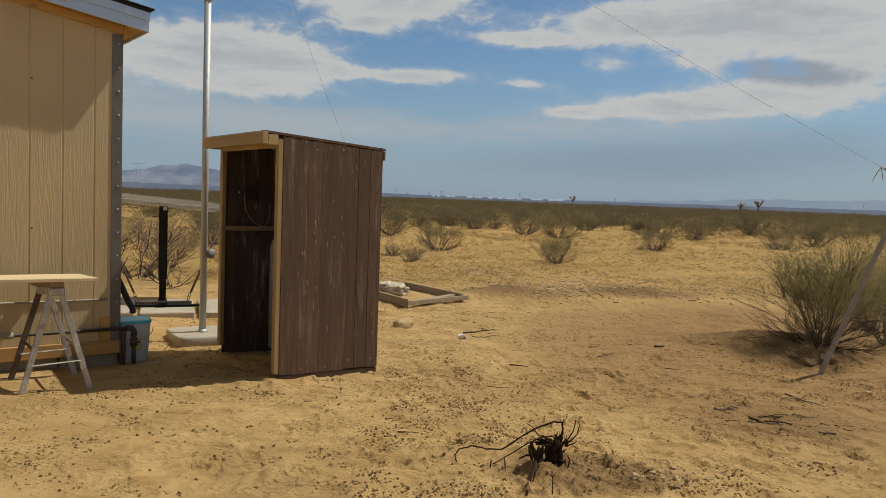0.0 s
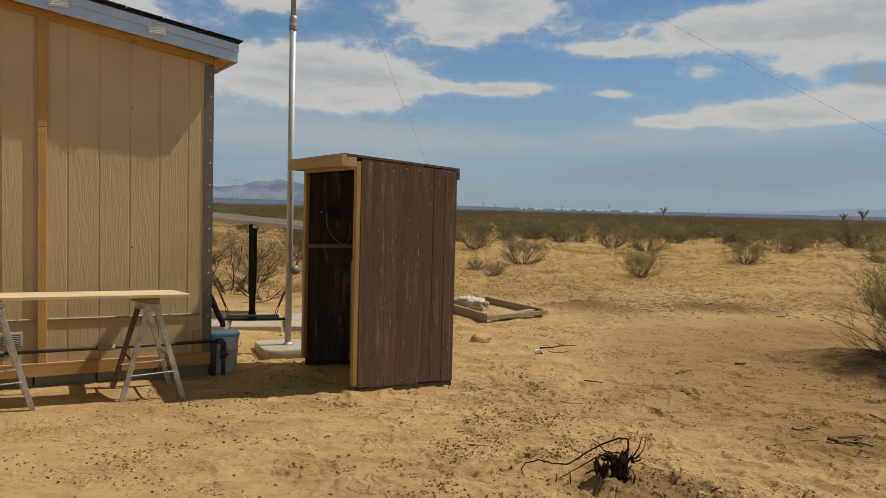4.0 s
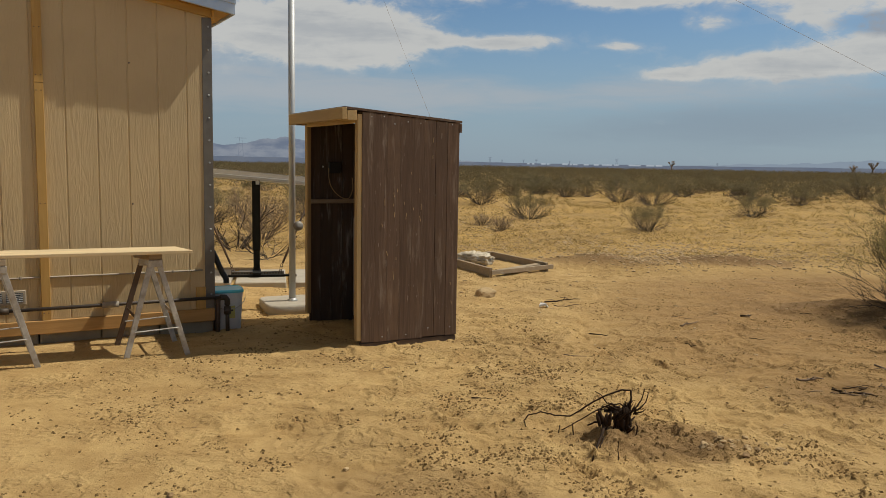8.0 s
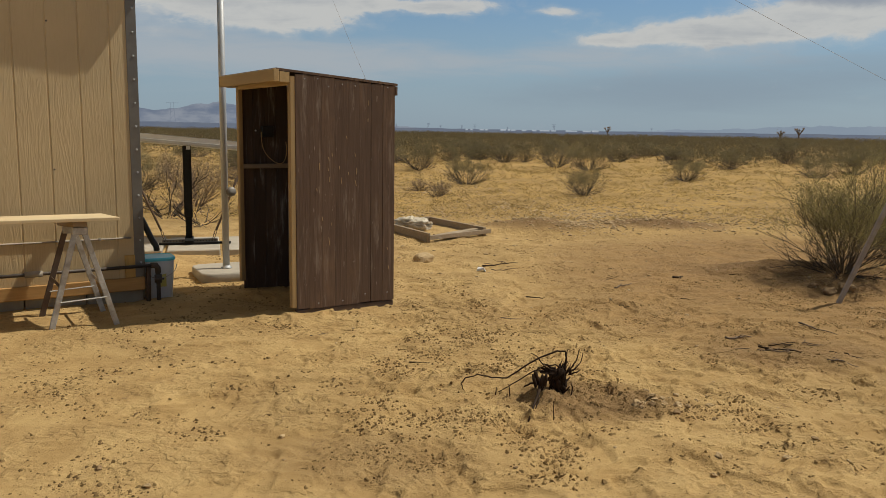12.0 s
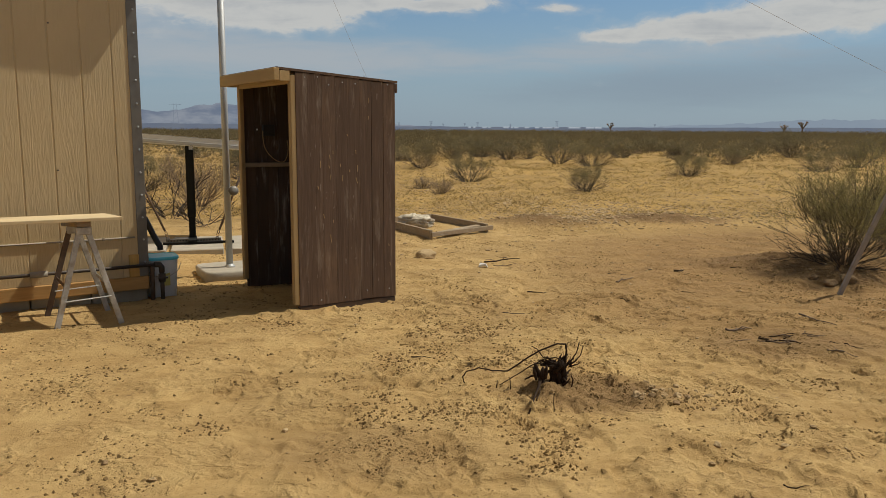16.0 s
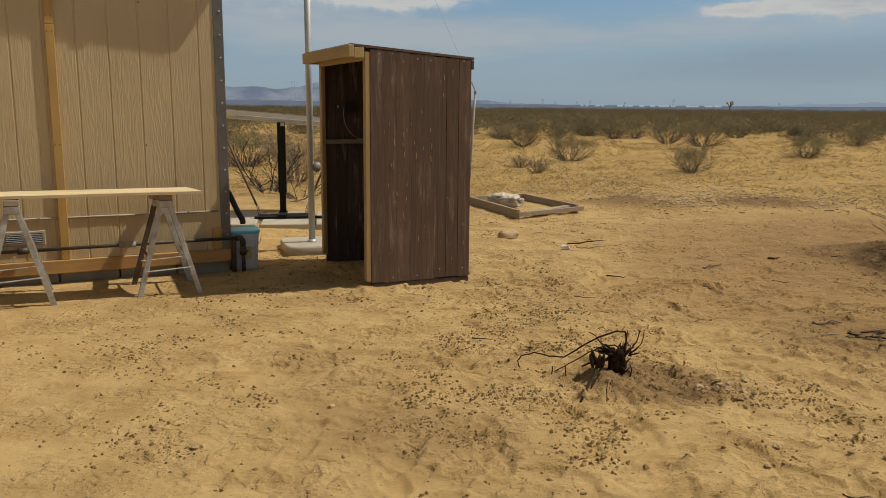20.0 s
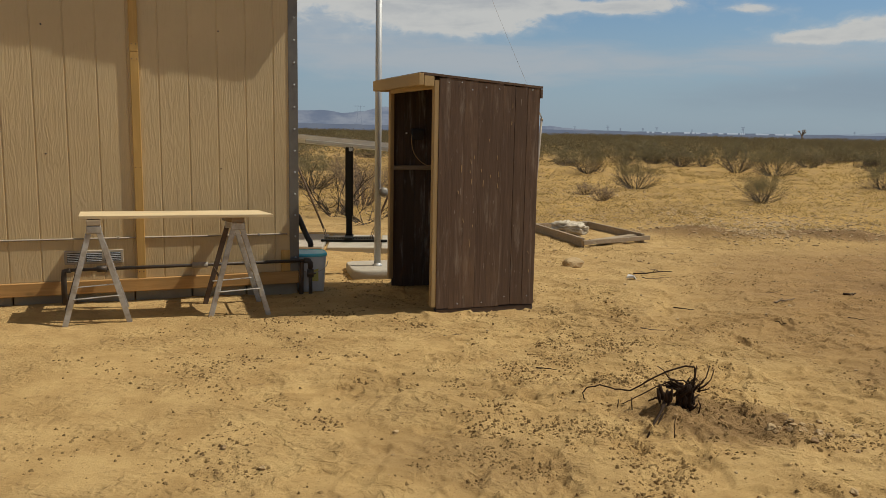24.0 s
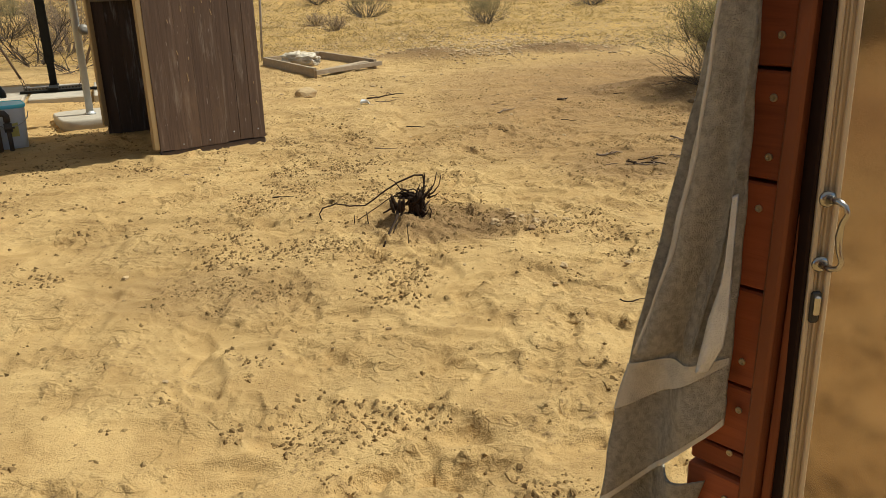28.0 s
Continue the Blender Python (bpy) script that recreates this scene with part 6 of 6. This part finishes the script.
# sunlight on the far walls and roofs is put in as glow
M_FAR_WHITE = glow("sunlit_far_roofs", (0.60, 0.64, 0.70), (0.42, 0.47, 0.54), 0.02)
rt = random.Random(4)
far_house = None
for k in range(26):
    a = radians(0.6 - 8.8 * (k + rt.uniform(-.3, .3)) / 25)
    w, h = rt.uniform(8, 26), rt.uniform(0.8, 2.8)
    x, y = -3300 * math.sin(a), 3300 * math.cos(a)
    if k % 7 == 5 or k % 4 == 2:
        continue
    hs = thing("far_building", pose(x, y, 0.5, 0, 0, 0), "tiny white building in the hazy distance", "building", "far white buildings")
    part("wall", a_box(-w / 2, w / 2, -6, 6, -2, h, 0), M_FAR_WHITE, hs)
    bm = bmesh.new()
    v = [bm.verts.new(p) for p in ((-w / 2, -6.5, h), (w / 2, -6.5, h), (w / 2, 6.5, h), (-w / 2, 6.5, h), (-w / 2, 0, h + 2), (w / 2, 0, h + 2))]
    for f in ((0, 1, 5, 4), (2, 3, 4, 5), (0, 4, 3), (1, 2, 5)):
        bm.faces.new([v[i] for i in f])
    part("roof", bm, M_FAR_WHITE, hs)

# haze over the far pylons is put into the glowing colour
M_PYLON = glow("hazy_steel", (0.20, 0.235, 0.31), (0.22, 0.25, 0.32), 0.02)


def build_pylon(az, h, dist=3000):
    a = radians(az)
    p = thing("power_pylon", pose(-dist * math.sin(a), dist * math.cos(a), 0, 0, 0, az), "far lattice power pylon in haze", "pylon", "far pylons")
    for sx in (-1, 1):
        part("leg", a_tube([(sx * h * 0.13, 0, 0), (sx * h * 0.05, 0, h)], 0.7, 4), M_PYLON, p)
    for z, w in ((h * 0.72, 0.22), (h * 0.97, 0.26)):
        part("cross_arm", a_box(-h * w, h * w, -0.5, 0.5, z - 0.6, z + 0.6, 0), M_PYLON, p)
    for z in (0.25, 0.5):
        bm = bmesh.new()
        tube(bm, [(-h * 0.11, 0, h * z), (h * 0.09, 0, h * (z + .2))], 0.45, 4)
        part("brace", bm, M_PYLON, p)


for az, h in ((3.35, 22), (0.1, 19), (1.0, 15), (2.5, 14), (-2.2, 13), (20.6, 78), (-12.0, 15), (-5.4, 24), (5.6, 17)):
    build_pylon(az, h)


def build_joshua(az, dist, h, seed):
    a = radians(az)
    x, y = -dist * math.sin(a), dist * math.cos(a)
    t = thing("joshua_tree", pose(x, y, gz(x, y), 0, 0, seed * 50), "distant branching yucca tree standing above the scrub", "tree", "distant yucca trees")
    q = random.Random(seed)
    bm, tips = bmesh.new(), []
    tube(bm, [(0, 0, -0.1), (0.05, 0, h * 0.3), (0, 0, h * 0.55)], [0.17, 0.14, 0.12], 7)
    for k in range(5):
        ang = k * 1.26 + q.uniform(-.3, .3)
        e = Vector((math.cos(ang) * h * .26, math.sin(ang) * h * .26, h * q.uniform(.78, .95)))
        tube(bm, [(0, 0, h * 0.5), e * 0.6 + Vector((0, 0, h * .22)), e], [0.10, 0.09, 0.08], 6)
        tips.append(e)
    part("trunk", bm, M_BARK, t)
    V, F = [], []
    for e in tips:
        for k in range(70):
            d = Vector((q.gauss(0, 1), q.gauss(0, 1), q.gauss(.4, 1))).normalized()
            s = d.orthogonal().normalized() * 0.03
            i = len(V)
            V += [tuple(e - s), tuple(e + s), tuple(e + d * h * q.uniform(.08, .15))]
            F.append((i, i + 1, i + 2))
    # the paler dry-leaf colour stands in for haze over the far trees
    arrays("foliage", V, F, M_LEAF_DRY, t)


build_joshua(-9.1, 190, 2.7, 1)
build_joshua(-21.3, 150, 2.5, 3)
build_joshua(-20.2, 150, 2.0, 4)

# ---- the doorway: board wing wall, glazed door, towel ----
HOUSE = pose(0.905, 0.900, 0.179, 0, 0, -50.0) @ Matrix.Scale(0.85, 4)      # local x runs along the boards towards the door, y away from the yard
DOOR = pose(0.932, 0.843, 0.876, 0, -1.6, 0) @ Matrix.Scale(0.85, 4) @ pose(0, 0, -0.82)
M_REDWOOD = wood("red_stained_boards", (0.34, 0.092, 0.032), (0.22, 0.056, 0.02), 0, 0.6, 0.3, 0.7, None, 0.5)
M_RED_POST = wood("red_stained_post", (0.27, 0.085, 0.030), (0.19, 0.056, 0.021), 2, 0.55, 0.3, 0.4, None, 0.2)
M_DOOR = plain("almond_door_paint", (0.60, 0.47, 0.30), (0.52, 0.40, 0.25), 0.4, 0.0, 5, 60, 0.08, (1, 1, 0.3))
M_DARK = plain("gap_shade_colour", (0.03, 0.014, 0.008), (0.02, 0.01, 0.006), 0.9, 0, 6, 40, 0.1)
M_CHROME = plain("worn_chrome", (0.50, 0.48, 0.45), (0.36, 0.33, 0.29), 0.25, 1.0, 8, 70, 0.08)
M_BRASS = plain("screw_brass", (0.55, 0.44, 0.26), (0.42, 0.33, 0.2), 0.35, 0.9, 8, 70, 0.1)


def glass_material():
    m, t, b = material("door_glass", 0.10)
    b.inputs["Base Color"].default_value = (0.42, 0.32, 0.235, 1)
    b.inputs["Transmission Weight"].default_value = 1.0
    b.inputs["IOR"].default_value = 1.45
    return m


M_GLASS = glass_material()


def build_house():
    h = thing("board_wing_wall", HOUSE, "narrow wing wall of red-stained boards beside the open door", "wall")
    zs = [-0.25, 0.13, 0.28, 0.435, 0.478, 0.591, 0.747, 0.905, 1.054, 1.21, 1.37, 1.53, 1.69, 1.85, 2.0, 2.15, 2.30]
    q = random.Random(8)
    for z0, z1 in zip(zs, zs[1:]):
        tilt = q.uniform(-0.004, 0.004)
        bm = a_box(-0.065 + q.uniform(-.008, .006), 0.0205, -0.006 + tilt, 0.03, z0 + 0.003, z1 - 0.003, 0.003)
        part("wall_board", bm, M_REDWOOD, h)
    for z in (0.20, 0.31, 0.396, 0.479, 0.556, 0.635, 0.867, 0.939, 1.017, 1.096, 1.175, 1.25, 1.33, 1.42, 1.5, 1.58):
        x = q.uniform(-0.003, 0.004)
        bm = lathe([(0.0053, 0), (0.0053, 0.0015), (0.0042, 0.003), (0.0024, 0.0022), (0.0022, 0.0008)], 12)
        bmesh.ops.transform(bm, verts=bm.verts, matrix=pose(x, -0.0105, z, 90, 0, 0))
        part("screw", bm, M_BRASS, h)
    part("corner_core", a_box(-0.062, 0.02, 0.034, 0.070, -0.25, 2.3, 0.003), M_RED_POST, h)
    part("door_post", a_box(0.022, 0.044, -0.022, 0.040, -0.25, 2.3, 0.004), M_RED_POST, h, "red stained door post")
    part("door_jamb", a_box(0.046, 0.060, 0.004, 0.036, -0.25, 2.12, 0.002), M_RED_POST, h)
    part("cap_board", a_box(-0.075, 0.05, -0.03, 0.080, 2.303, 2.34, 0.004), M_RED_POST, h)
    return h


build_house()


def build_door():
    d = thing("glazed_door", DOOR, "open almond-framed door with tinted glass and chrome pull", "door")
    w, top, low = 0.040, 2.06, 0.10
    part("stile", a_box(0.010, w, 0.010, 0.045, low, top, 0.003), M_DOOR, d)
    for x0, x1, y0 in ((0.010, 0.0165, 0.002), (0.0195, 0.0225, 0.006), (0.0255, 0.0285, 0.006), (0.033, w, 0.003)):
        part("stile_bead", a_box(x0, x1, y0, 0.0095, low, top, 0.0015), M_DOOR, d)
    part("far_stile", a_box(0.62, 0.67, 0.010, 0.045, low, top, 0.003), M_DOOR, d)
    part("bottom_rail", a_box(w + .001, 0.619, 0.010, 0.045, low, low + 0.10, 0.003), M_DOOR, d)
    part("top_rail", a_box(w + .001, 0.619, 0.010, 0.045, top - 0.07, top, 0.003), M_DOOR, d)
    pane = part("pane", a_box(w + 0.0005, 0.6185, 0.0395, 0.0435, low + 0.101, top - 0.071, 0.0), M_GLASS, d, "brown tinted glass pane")
    pane.visible_shadow = False
    # dark strip on the stile's side stands for the shaded gap there
    part("weather_strip", a_box(0.0035, 0.0095, 0.006, 0.045, low, top, 0.002), M_DARK, d, "dark strip coloured as the shaded gap beside the stile")
    # a pull on each face: two short arms and a waisted grip
    zt, zb, hx = 0.895, 0.806, 0.021
    for sy, y0 in ((-1, 0.001), (1, 0.046)):
        pts = [(hx, y0, zt), (hx + 0.006, y0 + sy * 0.018, zt + 0.001), (hx + 0.010, y0 + sy * 0.027, zt - 0.003), (hx + 0.012, y0 + sy * 0.030, zt - 0.012), (hx + 0.009, y0 + sy * 0.025, zt - 0.026), (hx + 0.008, y0 + sy * 0.023, (zt + zb) / 2),
               (hx + 0.009, y0 + sy * 0.025, zb + 0.026), (hx + 0.012, y0 + sy * 0.030, zb + 0.012), (hx + 0.010, y0 + sy * 0.027, zb + 0.003), (hx + 0.006, y0 + sy * 0.018, zb - 0.001), (hx, y0, zb)]
        hd = part("pull_handle", a_tube(pts, [.0055, .0045, .0036, .0034, .0036, .0050, .0036, .0034, .0036, .0045, .0055], 10), M_CHROME, d, "worn chrome pull handle")
        for z in (zt, zb):
            bm = lathe([(0.011, 0), (0.011, 0.003), (0.007, 0.005)], 14)
            bmesh.ops.transform(bm, verts=bm.verts, matrix=pose(hx, y0 + 0.001, z, 90 if sy < 0 else -90, 0, 0))
            part("handle_rose", bm, M_CHROME, hd)
    p = part("latch_plate", a_box(0.013, 0.027, -0.003, 0.0015, 0.722, 0.768, 0.003), M_BLACK, d, "dark latch plate")
    part("latch_bolt", a_box(0.016, 0.025, -0.008, -0.0035, 0.734, 0.762, 0.002), M_CHROME, p)
    part("bottom_sweep", a_box(0.0, 0.67, 0.015, 0.04, -0.22, low - 0.001, 0.002), M_DOOR, d)
    return d


build_door()

M_TOWEL = plain("grey_terry_cloth", (0.64, 0.585, 0.48), (0.35, 0.31, 0.245), 0.95, 0, 90, 420, 1.0, dist=0.009)
M_HEM = plain("pale_towel_hem", (0.64, 0.585, 0.485), (0.52, 0.47, 0.385), 0.95, 0, 40, 300, 0.6, dist=0.004)
M_BAND = plain("smooth_towel_band", (0.60, 0.545, 0.445), (0.46, 0.415, 0.335), 0.95, 0, 40, 300, 0.6, dist=0.004)
M_LINING = plain("pale_towel_reverse", (0.72, 0.68, 0.60), (0.58, 0.54, 0.47), 0.95, 0, 30, 300, 0.7, dist=0.005)


def build_towel():
    """A bath towel pinched by a clip at the top: a long back layer, a shorter flap folded over it, and a turned-out side."""
    s = thing("hanging_towel", HOUSE, "grey terry towel with pale hem hanging from a clip", "towel")

    def edge(pairs, z):
        return float(np.interp(z, [p[0] for p in pairs], [p[1] for p in pairs]))
    outer = [(0.10, -0.176), (0.346, -0.178), (0.511, -0.168), (0.596, -0.152), (0.741, -0.130), (0.95, -0.099), (1.14, -0.070), (1.25, -0.046), (1.30, -0.034)]
    board = [(0.10, -0.085), (0.34, -0.05), (0.53, -0.006), (0.80, -0.006), (1.14, -0.013), (1.30, -0.002)]
    lap = [(0.637, -0.122), (0.72, -0.099), (0.81, -0.076), (0.956, -0.056), (1.14, -0.047), (1.29, -0.020)]
    lap_in = [(0.637, -0.043), (0.72, -0.030), (0.80, -0.014), (0.90, -0.006), (1.29, 0.002)]
    side = [(0.632, -0.037), (0.714, -0.026), (0.78, -0.011), (0.81, -0.007), (0.90, -0.004)]
    side_in = [(0.632, -0.020), (0.68, -0.001), (0.723, 0.002), (0.801, 0.0), (0.90, -0.002)]

    def sheet(name, left, right, top, low, depth, mat, label="", thick=0.006):
        nu, nv = 36, 70
        bm = bmesh.new()
        rows = ([], [])
        for j in range(nv + 1):
            row = ([], [])
            for i in range(nu + 1):
                u, v = i / nu, j / nv
                z = top(u) + (low(u) - top(u)) * v
                x = edge(left, z) * (1 - u) + edge(right, z) * u
                y = depth(u, z)
                for k in (0, 1):
                    row[k].append(bm.verts.new((x, y + k * thick, z)))
            rows[0].append(row[0])
            rows[1].append(row[1])
        f, g = rows
        for j in range(nv):
            for i in range(nu):
                bm.faces.new((f[j][i], f[j + 1][i], f[j + 1][i + 1], f[j][i + 1]))
                bm.faces.new((g[j][i], g[j][i + 1], g[j + 1][i + 1], g[j + 1][i]))
            bm.faces.new((f[j][0], g[j][0], g[j + 1][0], f[j + 1][0]))
            bm.faces.new((f[j][nu], f[j + 1][nu], g[j + 1][nu], g[j][nu]))
        for i in range(nu):
            bm.faces.new((f[0][i], f[0][i + 1], g[0][i + 1], g[0][i]))
            bm.faces.new((f[nv][i], g[nv][i], g[nv][i + 1], f[nv][i + 1]))
        return part(name, bm, mat, s, label, smooth=True)

    def back(u, z):
        k = 1.3 - z
        return -0.052 - 0.030 * k * math.sin(8.0 * u + 1.2 + 1.5 * z) - 0.018 * k * (1 - u) + 0.010 * math.exp(-(u / 0.08) ** 2) - 0.002 * math.sin(z * 60 + 9 * u)

    def front(u, z):
        k = 1.3 - z
        return -0.078 - 0.028 * k * math.sin(6.5 * u + 0.2) - 0.030 * k * (1 - u) - 0.0015 * math.sin(z * 52 + 11 * u)
    sheet("cloth", outer, board, lambda u: 1.30, lambda u: 0.350 + 0.20 * u ** 1.2, back, M_TOWEL)
    sheet("bottom_hem", outer, board, lambda u: 0.349 + 0.20 * u ** 1.2, lambda u: 0.336 + 0.20 * u ** 1.2, back, M_HEM)
    sheet("woven_band", outer, board, lambda u: 0.600 + 0.05 * u, lambda u: 0.515 + 0.125 * u, lambda u, z: back(u, z) - 0.003, M_BAND, "smooth pale woven band", 0.002)
    sheet("under_layer", outer, board, lambda u: 0.42, lambda u: 0.24 + 0.05 * u, lambda u, z: back(u, z) + 0.016, M_TOWEL)
    sheet("folded_flap", lap, lap_in, lambda u: 1.29, lambda u: 0.637 + 0.02 * u, front, M_TOWEL)
    sheet("turned_side", side, side_in, lambda u: 0.90, lambda u: 0.632 + 0.006 * u, lambda u, z: -0.076 - 0.012 * math.sin(u * 3), M_LINING, "pale reverse of the towel")
    # raised selvedges along the fold and down the back layer
    for pairs, z0, z1, off, fn in ((lap, 1.28, 0.640, 0.0, front), (outer, 1.20, 0.70, 0.020, back)):
        zs = [z0 + (z1 - z0) * k / 40 for k in range(41)]
        part("selvedge", a_tube([(edge(pairs, z) + off, fn(off * 6, z) - 0.001, z) for z in zs], 0.0032, 8), M_HEM, s)
    return s


build_towel()


def build_clip():
    c = thing("binder_clip", HOUSE @ pose(-0.012, -0.052, 1.30, 0, 0, 0), "black steel binder clip with bare wire arms", "clip")
    bm = bmesh.new()
    v = [bm.verts.new(p) for p in ((-.022, -.016, -.03), (.022, -.016, -.03), (.022, .016, -.03), (-.022, .016, -.03), (-.022, -.004, .004), (.022, -.004, .004), (.022, .004, .004), (-.022, .004, .004))]
    for f in ((0, 1, 5, 4), (1, 2, 6, 5), (2, 3, 7, 6), (3, 0, 4, 7), (4, 5, 6, 7), (3, 2, 1, 0)):
        bm.faces.new([v[i] for i in f])
    part("jaw", bm, M_BLACK, c)
    for y in (-0.006, 0.006):
        part("wire_arm", a_tube([(-.010, y, 0), (-.008, y * 2.5, .018), (-.016, y * 4, .036), (-.013, y * 5, .048), (0, y * 5.4, .052), (.013, y * 5, .048), (.016, y * 4, .036), (.008, y * 2.5, .018), (.010, y, 0)], 0.0014, 6), M_CHROME, c)
    part("hook_nail", a_tube([(0, 0.03, .05), (0, 0.06, .05)], 0.002, 6), M_ZINC, c)
    return c


build_clip()


# ---- plain wall added out of view, to close the place and reflect brown ----
def build_unseen_wall():
    w = mesh_object("wall_south", a_box(-4.0, 4.5, -3.35, -3.20, -0.15, 2.5, 0.006), M_UNSEEN_WALL)
    tagged(w, "plain brown wall added out of view behind the doorway", "wall", kind="structure")


M_UNSEEN_WALL = plain("brown_stained_wall", (0.30, 0.155, 0.075), (0.22, 0.11, 0.052), 0.8, 0, 3, 40, 0.2, (1, 1, 6))
build_unseen_wall()
